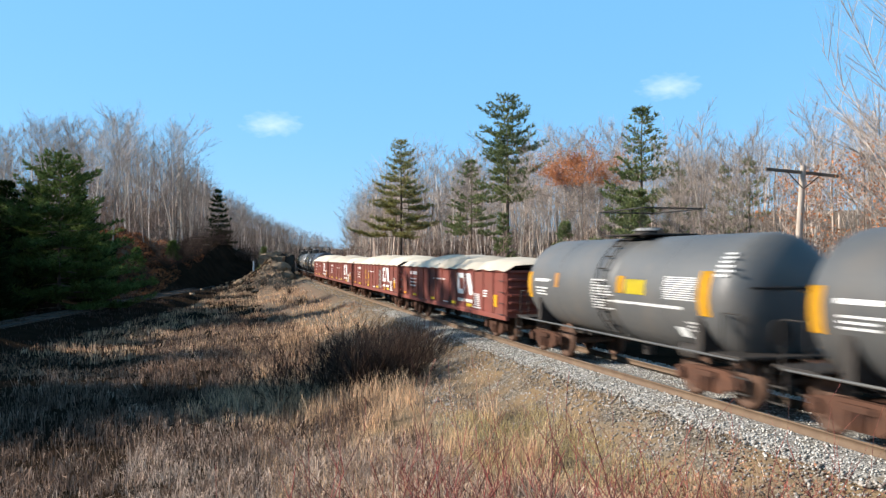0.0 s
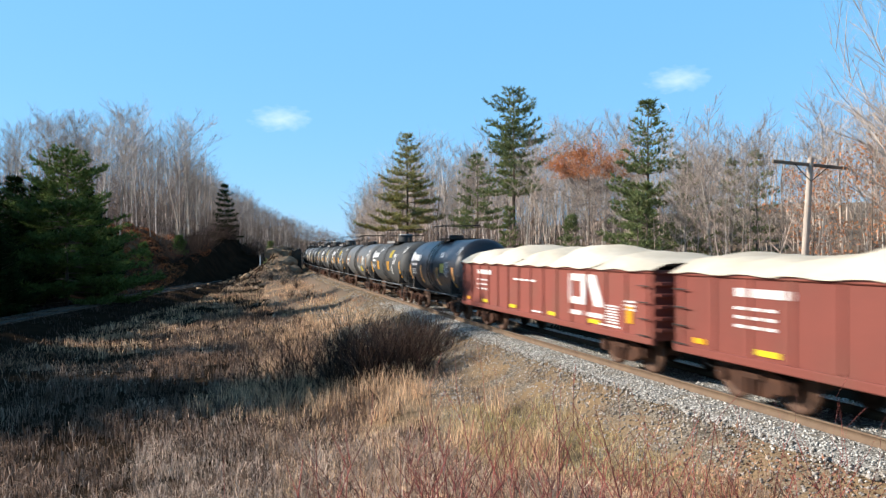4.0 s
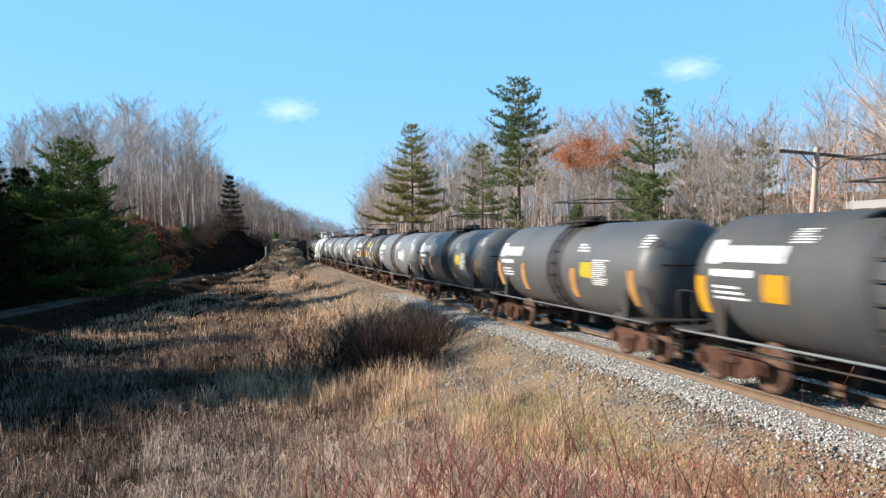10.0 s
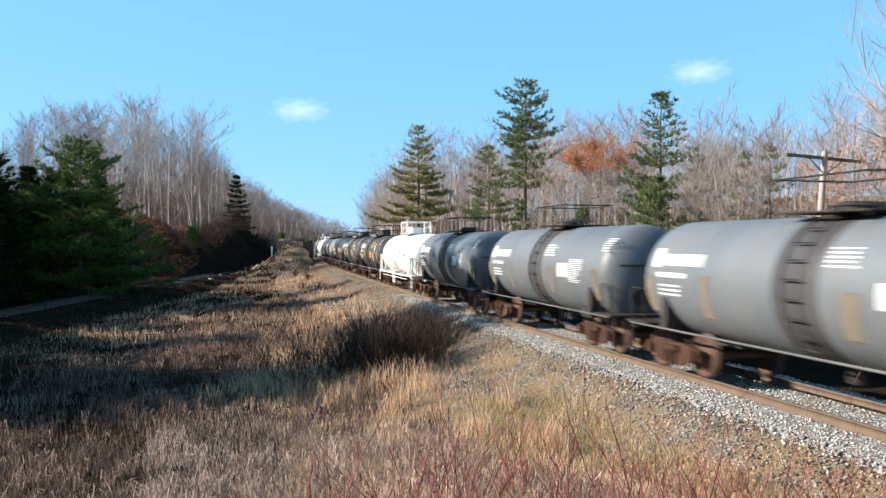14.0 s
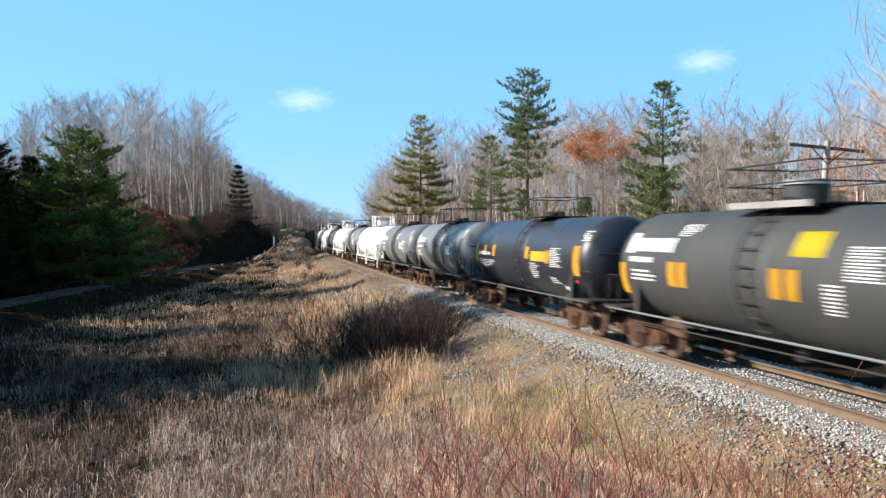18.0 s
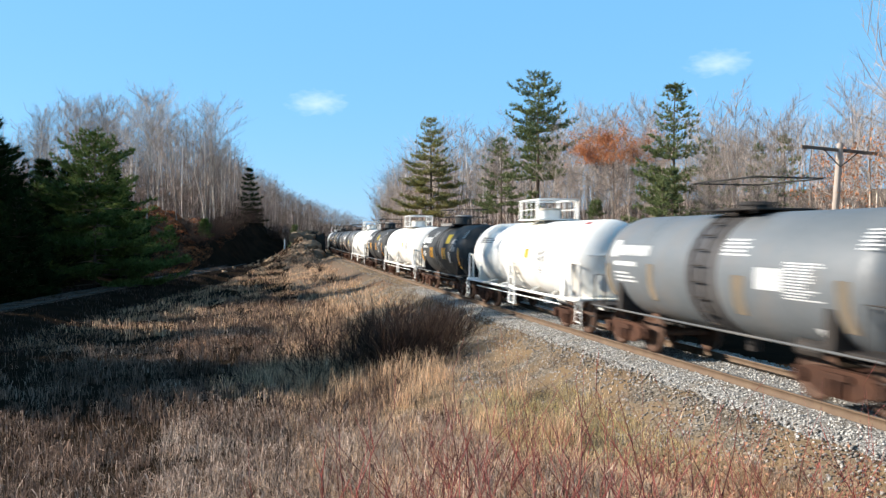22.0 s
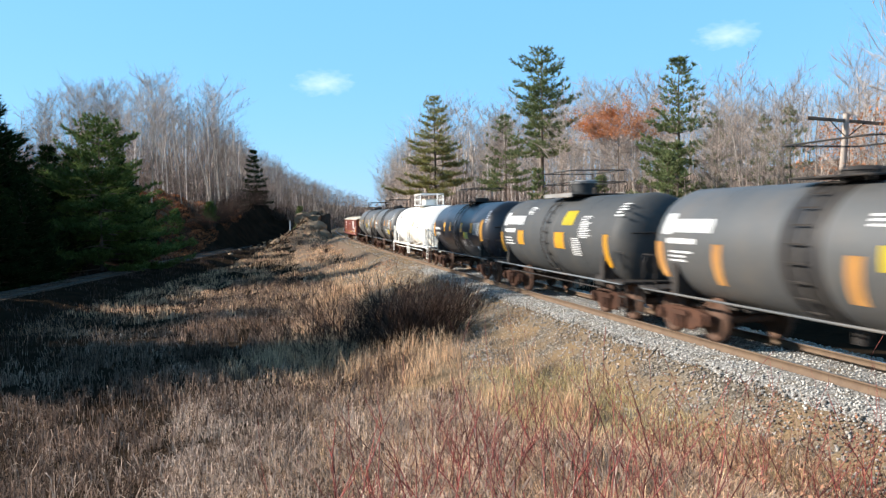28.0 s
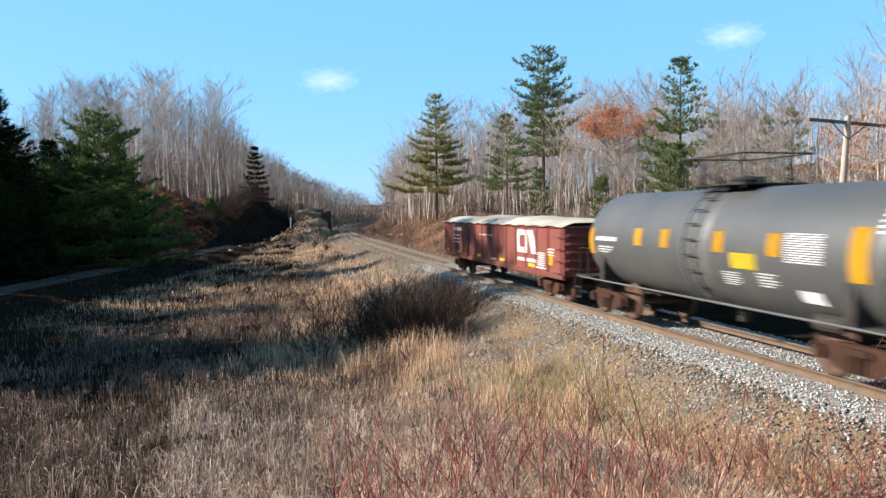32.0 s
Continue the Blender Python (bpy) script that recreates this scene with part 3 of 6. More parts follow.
    rail = [(-0.07, -0.172), (-0.07, -0.155), (-0.012, -0.13), (-0.012, -0.045), (-0.036, -0.035), (-0.036, -0.004), (0.036, -0.004), (0.036, -0.035), (0.012, -0.045), (0.012, -0.13), (0.07, -0.155), (0.07, -0.172)]
    for p in (-0.753, 0.753):
        r = strip("rail", -60, 420, 1.5, [(p + a, z) for a, z in rail], M["rail"], "rust brown steel running rail", "rail", close=True)
        top = strip("rail_head", -60, 420, 1.5, [(p - 0.024, -0.003), (p - 0.02, 0.0), (p + 0.02, 0.0), (p + 0.024, -0.003)], M["rail_top"], "", "")
        for key in ("category", "kind"):
            if key in top:
                del top[key]
        top.parent = r
        top["label"] = "worn bright running surface"


def build_sleepers():
    bm = boxed(-1.3, -0.115, -0.36, 1.3, 0.115, -0.172, 0.012)
    bed = new("sleeper_row")
    tagged(bed, "row of dark weathered timber sleepers under the rails", "sleeper", kind="structure")
    first = part("sleeper", bm, M["sleeper"], bed)
    rng = random.Random(5)
    spots = [2 + 0.56 * i for i in range(int(150 / 0.56))]
    for i, s in enumerate(spots):
        m = track_pose(s + rng.uniform(-0.03, 0.03), rng.uniform(-0.012, 0.0)) @ pose(rng.uniform(-0.05, 0.05), 0, 0, 0, 0, rng.uniform(-1, 1))
        if i == 0:
            first.matrix_basis = m
        else:
            again(first, m)


ICO = bmesh.new()
bmesh.ops.create_cube(ICO, size=1.25)
ICO_V = np.array([v.co[:] for v in ICO.verts])
ICO_F = np.array([[v.index for v in f.verts] for f in ICO.faces])
ICO_N = ICO_F.shape[1]
ICO.free()


def lumps(name, spots, sizes, material, rng, squash=0.7):
    """Many rough stones in one mesh."""
    n = len(spots)
    V = ICO_V[None] * (1 + rng.uniform(-0.3, 0.3, (n, len(ICO_V), 1)))
    V = V * np.stack([sizes, sizes * rng.uniform(0.7, 1.2, n), sizes * squash * rng.uniform(0.7, 1.1, n)], 1)[:, None]
    t = rng.uniform(0, 6.28, n)
    c, s_ = np.cos(t)[:, None], np.sin(t)[:, None]
    tip = rng.uniform(-0.9, 0.9, n)[:, None]
    V = np.stack([V[..., 0] * np.cos(tip) - V[..., 2] * np.sin(tip), V[..., 1], V[..., 0] * np.sin(tip) + V[..., 2] * np.cos(tip)], -1)
    x, y = V[..., 0] * c - V[..., 1] * s_, V[..., 0] * s_ + V[..., 1] * c
    V = np.stack([x, y, V[..., 2]], -1) + spots[:, None]
    F = (ICO_F[None] + (np.arange(n) * len(ICO_V))[:, None, None]).reshape(-1, ICO_N)
    return arrays(name, V.reshape(-1, 3), F, material)


def build_stones():
    rng = np.random.default_rng(3)

    def scatter(n, s0, s1, p0, p1, lo, hi, material, name, label, lift=0.0, power=1.0):
        s = s0 + (s1 - s0) * rng.uniform(0, 1, n) ** power
        p = rng.uniform(p0, p1, n)
        pts = np.array([side(a, b)[:2] for a, b in zip(s, p)])
        ap = np.abs(p)
        z = np.where(ap < 1.5, -0.165, np.where(ap < 1.9, -0.165 - 0.1 * (ap - 1.5) / 0.4, np.maximum(-0.27 - 1.0 * (ap - 1.9), ground_z(pts[:, 0], pts[:, 1]))))
        keep = np.abs(ap - 0.753) > 0.09
        spots = np.stack([pts[:, 0], pts[:, 1], z + lift], 1)[keep]
        ob = lumps(name, spots, rng.uniform(lo, hi, keep.sum()), material, rng)
        tagged(ob, label, "stones", kind="stuff")

    scatter(15000, 6, 48, -2.0, 2.2, 0.014, 0.034, M["stone"], "ballast_stone", "loose pale grey crushed ballast stones", power=1.4)
    scatter(2500, 44, 110, -2.0, 2.0, 0.03, 0.07, M["stone_old"], "ballast_stone", "loose pale grey crushed ballast stones")
    scatter(15000, 6, 60, -5.2, -1.7, 0.014, 0.045, M["stone_old"], "bank_stone", "scattered weathered stones on the embankment", power=1.2)
    scatter(160, 20, 60, -6.5, -3.0, 0.05, 0.13, M["stone_old"], "bank_stone", "larger weathered stones on the embankment")


def build_rubble():
    rng = np.random.default_rng(15)
    x, y = rng.normal(-23.6, 2.6, 700), rng.normal(119, 8, 700)
    spots = np.stack([x, y, ground_z(x, y)], 1)
    tagged(lumps("spoil_rubble", spots, 0.08 + 0.34 * rng.uniform(0, 1, 700) ** 3, M["rock"], rng), "brown earth clods and rubble on the spoil bank", "rubble", kind="stuff")


def build_spur():
    # rails and bed take near-black colours for the shade over them
    ss = np.arange(10, 122, 3.0)
    for off in (-0.75, 0.75):
        V, F = [], []
        for y in ss:
            x = spur_x(y) + off
            z = -1.36
            V += [(x - 0.036, y, z), (x + 0.036, y, z), (x + 0.036, y, z - 0.16), (x - 0.036, y, z - 0.16)]
        for r in range(len(ss) - 1):
            for q in range(4):
                F.append((r * 4 + q, r * 4 + (q + 1) % 4, r * 4 + 4 + (q + 1) % 4, r * 4 + 4 + q))
        tagged(arrays("spur_rail", V, F, M["steel_dark"]), "rusty rail of the shaded branch track", "rail", kind="structure")
    V, F = [], []
    prof = [(-2.6, -1.66), (-1.6, -1.46), (1.6, -1.46), (2.6, -1.66)]
    for y in ss:
        for a, z in prof:
            V.append((spur_x(y) + a, y, z))
    for r in range(len(ss) - 1):
        for q in range(3):
            F.append((r * 4 + q, r * 4 + q + 1, r * 4 + 5 + q, r * 4 + 4 + q))
    tagged(arrays("spur_bed", V, F, M["peat"]), "earth and gravel bed of the branch track, darkened for its shade", "track bed", kind="structure")


def build_spur_sleepers():
    row = new("branch_sleeper_row")
    tagged(row, "dark rotten sleepers of the shaded branch track", "sleeper", kind="structure")
    first = part("sleeper", boxed(-1.25, -0.11, -1.62, 1.25, 0.11, -1.42, 0.015), M["sleeper"], row)
    rng = random.Random(6)
    for i in range(130):
        y = 34 + 0.6 * i
        mm = pose(spur_x(y) + rng.uniform(-0.08, 0.08), y, rng.uniform(-0.03, 0.0), 0, 0, 4.3 + rng.uniform(-2, 2))
        if i == 0:
            first.matrix_basis = mm
        else:
            again(first, mm)


# ---- train ----
SPEED, SHIFT = 15.2, 0.55
ZC, RAD = 2.02, 1.28
CACHE = {}


def cached(key, name, make, material, parent, m, label=""):
    """A part whose mesh is shared by all that carry the same key."""
    if key in CACHE:
        ob = new(name, CACHE[key])
        ob.parent, ob.matrix_basis = parent, m
        if label:
            tagged(ob, label)
        return ob
    ob = part(name, make(), material, parent, label, m)
    CACHE[key] = ob.data
    return ob


def frame_mesh():
    """A cast three-piece truck's side frame with its arch, window and boxes."""
    bm = bmesh.new()
    pts = [(-1.12, 0.36), (-1.12, 0.58), (-0.55, 0.66), (0.55, 0.66), (1.12, 0.58), (1.12, 0.36), (0.80, 0.36), (0.42, 0.20), (-0.42, 0.20), (-0.80, 0.36)]
    lo = [bm.verts.new((-0.07, y, z)) for y, z in pts]
    hi = [bm.verts.new((0.07, y, z)) for y, z in pts]
    bm.faces.new(lo)
    bm.faces.new(hi[::-1])
    for i in range(len(pts)):
        j = (i + 1) % len(pts)
        bm.faces.new((lo[i], hi[i], hi[j], lo[j]))
    for y in (-0.89, 0.89):
        rod(bm, (-0.16, y, 0.46), (0.1, y, 0.46), 0.13, 10)
    for y in (-0.16, 0.0, 0.16):
        rod(bm, (-0.11, y, 0.22), (-0.11, y, 0.5), 0.055, 8)
    box(bm, -0.15, -0.32, 0.50, 0.1, 0.32, 0.60)
    bmesh.ops.recalc_face_normals(bm, faces=bm.faces)
    return bm


def wheel_mesh():
    bm = bmesh.new()
    prof = [(-0.068, 0.0), (-0.068, 0.12), (-0.02, 0.15), (-0.02, 0.36), (-0.055, 0.38), (-0.055, 0.457), (0.05, 0.457), (0.06, 0.485), (0.075, 0.485), (0.075, 0.38), (0.03, 0.36), (0.03, 0.15), (0.06, 0.1), (0.06, 0.0)]
    lathe_y(bm, prof, 0.0, 20)
    bmesh.ops.rotate(bm, verts=bm.verts, matrix=Matrix.Rotation(radians(-90), 3, "Z"))
    return bm


def truck(parent, y):
    t = cached("truck", "truck", lambda: boxed(-0.95, -0.2, 0.34, 0.95, 0.2, 0.62, 0.03), M["truck_rust"], parent, pose(0, y, 0), "rust brown cast steel truck")
    for sx in (-1, 1):
        cached("side_frame", "side_frame", frame_mesh, M["truck_rust"], t, pose(0.99 * sx, 0, 0, 0, 0, 0 if sx < 0 else 180))
        for wy in (-0.89, 0.89):
            cached("wheel", "wheel", wheel_mesh, M["wheel_steel"], t, pose(0.76 * sx, wy, 0.457, 0, 0, 0 if sx < 0 else 180))
    for wy in (-0.89, 0.89):
        cached("axle", "axle", lambda: rod(bmesh.new(), (-0.8, 0, 0), (0.8, 0, 0), 0.08, 10), M["wheel_steel"], t, pose(0, wy, 0.457))
    return t


def coupler(parent, y, sgn):
    def make():
        bm = boxed(-0.08, -0.35, 0.72, 0.08, 0.45, 0.92, 0.02)
        box(bm, -0.14, 0.35, 0.68, 0.16, 0.62, 0.98, 0.04)
        box(bm, -0.22, -0.4, 0.66, 0.22, -0.3, 1.0)
        return bm
    cached("coupler", "coupler", make, M["truck_rust"], parent, pose(0, y, 0, 0, 0, 0 if sgn > 0 else 180))

    def hose():
        bm = bmesh.new()
        pts = [(0.3, 0, 0.72), (0.3, 0.15, 0.5), (0.26, 0.35, 0.36), (0.2, 0.5, 0.34)]
        return bent(bm, pts, 0.025, 6)
    cached("hose", "brake_hose", hose, M["steel_dark"], parent, pose(0, y, 0, 0, 0, 0 if sgn > 0 else 180))


def patch(parent, name, material, y0, y1, a0, a1, lift=0.006, label="", slant=0.0):
    """A painted marking on the near side of the shell, from angle a0 to a1 over the middle."""
    bm = bmesh.new()
    n = max(2, int(abs(a1 - a0) / 7) + 1)
    rows = []
    for i in range(n + 1):
        t = i / n
        a = radians(a0 + (a1 - a0) * t)
        x, z = -(RAD + lift) * math.cos(a), ZC + (RAD + lift) * math.sin(a)
        dy = slant * (0.5 - t)
        rows.append((bm.verts.new((x, y0 + dy, z)), bm.verts.new((x, y1 + dy, z))))
    for (a, b), (c, d) in zip(rows, rows[1:]):
        f = bm.faces.new((a, b, d, c))
        f.smooth = True
    bmesh.ops.solidify(bm, geom=bm.faces, thickness=0.003)
    return part(name, bm, M[material], parent, label)


def bars(parent, y0, y1, a0, a1, lines, rng, material="white_mark", ragged=True, lift=0.006):
    """Lettering too small to read: rows of plain bars in one block."""
    bm = bmesh.new()
    lines = lines if lines == 1 else int(lines * 1.6 + 0.5)
    pitch = (a1 - a0) / lines
    for k in range(lines):
        b0, b1 = a0 + pitch * (k + 0.27), a0 + pitch * (k + 0.73)
        y = y1
        end = y0 + (rng.uniform(0, 0.45) * (y1 - y0) if ragged else 0)
        while y > end + 0.05:
            w = min(rng.uniform(0.05, 0.17), y - end)
            vs = []
            for a in (b0, b1):
                r = radians(a)
                for yy in (y, y - w):
                    vs.append(bm.verts.new((-(RAD + lift) * math.cos(r), yy, ZC + (RAD + lift) * math.sin(r))))
            bm.faces.new((vs[0], vs[1], vs[3], vs[2]))
            y -= w + 0.03
    return part("lettering", bm, M[material], parent, "rows of painted lettering")


def shell_profile(half, r=RAD):
    out = []
    straight = half - 0.62
    for i in range(9):
        a = math.pi / 2 * i / 8
        out.append((-straight - 0.62 * math.cos(a), r * math.sin(a) ** 0.85 if i else 0.0))
    for y in np.linspace(-straight, straight, 5)[1:-1]:
        out.append((float(y), r))
    for i in range(9):
        a = math.pi / 2 * (1 - i / 8)
        out.append((straight + 0.62 * math.cos(a), r * math.sin(a) ** 0.85 if i < 8 else 0.0))
    return out


def railing(parent, mat_, halfy, halfx, z0, levels, rod_r, name="railing"):
    for sx in (-1, 1):
        bm = bmesh.new()
        for z in levels:
            rod(bm, (sx * halfx, -halfy, z), (sx * halfx, halfy, z), rod_r, 6)
        part(name, bm, M[mat_], parent)
        for y in (-halfy, -halfy / 3, halfy / 3, halfy):
            part("railing_post", rod(bmesh.new(), (sx * halfx, y, z0), (sx * halfx, y, levels[-1]), rod_r, 6), M[mat_], parent)
    for y in (-halfy, halfy):
        bm = bmesh.new()
        for z in levels:
            rod(bm, (-halfx, y, z), (halfx, y, z), rod_r, 6)
        part(name, bm, M[mat_], parent)


TOP = ZC + RAD


def tank_car(length, body, style, marks, label, rng):
    car = new("tank_car")
    tagged(car, label, "tank car", "cars of the freight train")
    half = length / 2 - 0.72
    part("tank", lathe_y(bmesh.new(), shell_profile(half), ZC), M[body], car)
    white = style == "white"
    trim_, pipe = ("tank_white", "tank_white") if white else ("steel_dark", "tank_grey" if style == "dome" else "tank_mid")
    frame_m = "tank_white" if white else "steel_dark"
    # sheet joints round the shell
    for y in (-half * 0.52, half * 0.52):
        part("weld_seam", lathe_y(bmesh.new(), [(y - 0.02, RAD - 0.01), (y - 0.015, RAD + 0.004), (y + 0.015, RAD + 0.004), (y + 0.02, RAD - 0.01)], ZC), M[body], car)
    # darker wash under the manway
    if not white:
        bm = bmesh.new()
        lathe_y(bm, [(-0.62, RAD - 0.01), (-0.60, RAD + 0.003), (0.60, RAD + 0.003), (0.62, RAD - 0.01)], ZC)
        part("spill_band", bm, M[marks.get("band", "band_dark")], car, "darker stained band round the middle")
    else:
        bm = bmesh.new()
        lathe_y(bm, [(-0.52, RAD - 0.01), (-0.5, RAD + 0.006), (-0.42, RAD + 0.006), (-0.40, RAD - 0.01)], ZC)
        part("strap", bm, M["tarp"], car, "cream strap round the tank")
    # trucks, sills, couplers
    ty = length / 2 - 2.0
    for sg in (-1, 1):
        truck(car, sg * ty)
        coupler(car, sg * (length / 2 - 0.62), sg)
        part("stub_sill", boxed(-0.24, sg * (half - 2.6), 0.62, 0.24, sg * (length / 2 - 0.95), 0.98, 0.02), M[frame_m], car)
        for sx in (-1, 1):
            bm = bmesh.new()
            vs = [bm.verts.new(c) for c in ((sx * 0.3, sg * ty - 0.12, 0.66), (sx * 1.25, sg * ty - 0.12, 0.95), (sx * 1.22, sg * ty - 0.12, 1.7), (sx * 0.8, sg * ty - 0.12, 1.15))]
            ws = [bm.verts.new((v.co.x, v.co.y + 0.24, v.co.z)) for v in vs]
            bm.faces.new(vs)
            bm.faces.new(ws[::-1])
            for i in range(4):
                bm.faces.new((vs[i], ws[i], ws[(i + 1) % 4], vs[(i + 1) % 4]))
            bmesh.ops.recalc_face_normals(bm, faces=bm.faces)
            part("saddle", bm, M[frame_m], car)
        part("end_platform", boxed(-1.35, sg * (half - 0.75), 0.98, 1.35, sg * (length / 2 - 0.42), 1.03, 0.008), M[frame_m], car)
        for sx in (-1, 1):
            st = bmesh.new()
            ye = sg * (length / 2 - 0.5)
            for z in (0.38, 0.66):
                rod(st, (sx * 1.33, ye - 0.2, z), (sx * 1.33, ye + 0.2, z), 0.02, 6)
            for d in (-0.2, 0.2):
                rod(st, (sx * 1.33, ye + d, 0.38), (sx * 1.33, ye + d, 0.98), 0.02, 6)
            part("step", st, M[frame_m], car)
        h = 2.0 if white else 1.75
        rr = 0.045 if white else 0.02
        ye = sg * (length / 2 - 0.55)
        for sx in (-1, 1):
            part("end_handrail", bent(bmesh.new(), [(sx * 1.28, ye, 1.0), (sx * 1.28, ye, h), (sx * 1.28, ye - sg * 0.1, h + 0.03), (sx * 1.28, ye - sg * 0.6, h + 0.03), (sx * 1.28, ye - sg * 0.62, 1.0)], rr, 6), M[frame_m], car)
        # bar across the head
        part("head_bar", rod(bmesh.new(), (-1.0, sg * (half + 0.03), 2.25), (1.0, sg * (half + 0.03), 2.25), 0.025, 6), M[frame_m], car)
    for sx in (-1, 1):
        pr = bmesh.new()
        r_ = 0.045 if white else 0.026
        rod(pr, (sx * 1.33, -length / 2 + 0.6, 0.97), (sx * 1.33, length / 2 - 0.6, 0.97), r_, 8)
        part("side_pipe", pr, M[pipe], car)
        if white or style == "dome":
            part("side_pipe", rod(bmesh.new(), (sx * 1.33, -half + 1.2, 0.78), (sx * 1.33, half - 1.2, 0.78), 0.02, 6), M[frame_m], car)
    # side ladder
    lm = M["tank_white" if white else "steel_dark"]
    for sx in (-1,):
        w = 0.24
        for k in range(9):
            a = radians(-48 + k * 14)
            cached("rung" + trim_, "rung", lambda: rod(bmesh.new(), (0, -w, 0), (0, w, 0), 0.018, 5), lm, car, pose(sx * (RAD + 0.09) * math.cos(a), 0, ZC + (RAD + 0.09) * math.sin(a)))
        for y in (-w, w):
            bm = bmesh.new()
            pts = [(sx * (RAD + 0.09) * math.cos(radians(a)), y, ZC + (RAD + 0.09) * math.sin(radians(a))) for a in range(-52, 75, 12)]
            part("ladder_stile", bent(bm, pts, 0.018), lm, car)
        if white:
            lp = bmesh.new()
            for y in (-0.3, 0.3):
                box(lp, sx * 1.30, y - 0.06, 0.42, sx * 1.37, y + 0.06, 1.75)
            for z in (0.45, 0.75, 1.05, 1.35):
                rod(lp, (sx * 1.33, -0.3, z), (sx * 1.33, 0.3, z), 0.025, 6)
            part("ladder_rail", lp, M["tank_white"], car)
            for y in (-half * 0.62, -half * 0.3, half * 0.3, half * 0.62):
                br = rod(bmesh.new(), (sx * 1.3, y, 0.95), (sx * 0.75, y * 0.86, 1.12), 0.05, 6)
                part("brace", br, M["tank_white"], car)
    # top fittings
    if style == "dome":
        part("top_platform", boxed(-0.85, -1.25, TOP + 0.03, 0.85, 1.25, TOP + 0.07, 0.01), M["steel_dark"], car)
        for sx in (-1, 1):
            part("platform_lip", boxed(sx * 0.86, -1.25, TOP - 0.02, sx * 0.89, 1.25, TOP + 0.1), M["steel_light"], car)
        d = part("dome", rod(bmesh.new(), (0, 0, TOP - 0.1), (0, 0, TOP + 0.42), 0.42, 24), M["tank_dark"], car)
        part("lid", rod(bmesh.new(), (0, 0, TOP + 0.42), (0, 0, TOP + 0.52), 0.46, 24, 0.40), M["steel_light"], d, "pale domed manway lid")
        for y in (-0.75, 0.8):
            part("valve", rod(bmesh.new(), (0.1, y, TOP), (0.1, y, TOP + 0.28), 0.08, 10), M["steel_dark"], car)
        railing(car, "steel_dark", 1.3, 0.86, TOP - 0.05, (TOP + 0.42, TOP + 0.78), 0.016)
    elif style == "low":
        part("top_platform", boxed(-0.75, -1.05, TOP + 0.03, 0.75, 1.05, TOP + 0.07, 0.01), M["steel_dark"], car)
        d = part("manway", rod(bmesh.new(), (0, 0, TOP - 0.1), (0, 0, TOP + 0.16), 0.34, 20), M["steel_dark"], car)
        part("lid", rod(bmesh.new(), (0, 0, TOP + 0.16), (0, 0, TOP + 0.23), 0.37, 20, 0.30), M["steel_light"] if marks.get("pale_lid") else M["steel_dark"], d)
        for y in (-0.6, 0.62):
            part("valve", rod(bmesh.new(), (0.0, y, TOP), (0.0, y, TOP + 0.2), 0.07, 10), M["steel_dark"], car)
        railing(car, "steel_dark", 1.15, 0.8, TOP - 0.05, (TOP + 0.66,), 0.017)
    else:
        part("top_platform", boxed(-0.76, -1.1, TOP + 0.04, 0.76, 1.1, TOP + 0.09, 0.01), M["tank_white"], car)
        d = part("valve_bonnet", rod(bmesh.new(), (0, 0, TOP - 0.1), (0, 0, TOP + 0.4), 0.45, 24), M["tank_white"], car)
        part("lid", rod(bmesh.new(), (0, 0, TOP + 0.4), (0, 0, TOP + 0.47), 0.48, 24, 0.42), M["tarp"], d)
        for sx in (-1, 1):
            for y in (-1.02, -0.8, -0.26, 0.26, 0.8, 1.02):
                w_ = 0.045 if abs(y) > 0.5 else 0.02
                part("railing_post", boxed(sx * 0.70, y - w_, TOP + 0.1, sx * 0.73, y + w_, TOP + 0.74, 0.005), M["tank_white"], car)
            part("railing", rod(bmesh.new(), (sx * 0.715, -1.05, TOP + 0.75), (sx * 0.715, 1.05, TOP + 0.75), 0.032, 8), M["tank_white"], car)
            part("railing", rod(bmesh.new(), (sx * 0.715, -1.05, TOP + 0.42), (sx * 0.715, 1.05, TOP + 0.42), 0.016, 6), M["tank_white"], car)
        for y in (-1.05, 1.05):
            part("railing", rod(bmesh.new(), (-0.715, y, TOP + 0.75), (0.715, y, TOP + 0.75), 0.035, 8), M["tank_white"], car)
    # brake gear and outlet under the tank
    part("brake_cylinder", rod(bmesh.new(), (-0.75, -half + 1.9, 0.86), (-0.75, -half + 2.6, 0.86), 0.17, 14), M[frame_m], car)
    part("bottom_outlet", rod(bmesh.new(), (0, 0, 0.42), (0, 0, 0.8), 0.14, 12), M[frame_m], car)
    part("brake_wheel", rod(bmesh.new(), (-0.5, -length / 2 + 0.5, 1.45), (-0.5, -length / 2 + 0.53, 1.45), 0.24, 18), M[frame_m], car)
    # paint on the near side; the far end of the train is +y
    marks["paint"](car, half, rng)
    return car


def stripe(car, y, material, w=0.3, a0=-38, a1=6, slant=0.0):
    patch(car, "stripe", material, y - w / 2, y + w / 2, a0, a1, slant=slant)


def title(car, y0, y1, a0, a1):
    """The owner's white name panel, as a plain block with a taller end piece."""
    n = 9
    step = (y1 - 0.5 - y0) / n
    for k in range(n):
        y = y0 + k * step
        patch(car, "name_panel", "white_mark", y, y + step * (0.93 if k % 3 else 0.72), a0, a1 - 2, label="white painted name panel")
    patch(car, "name_panel", "white_mark", y1 - 0.42, y1, a0 - 2, a1 + 4)


def paint_three(car, half, rng):
    e = half - 0.62
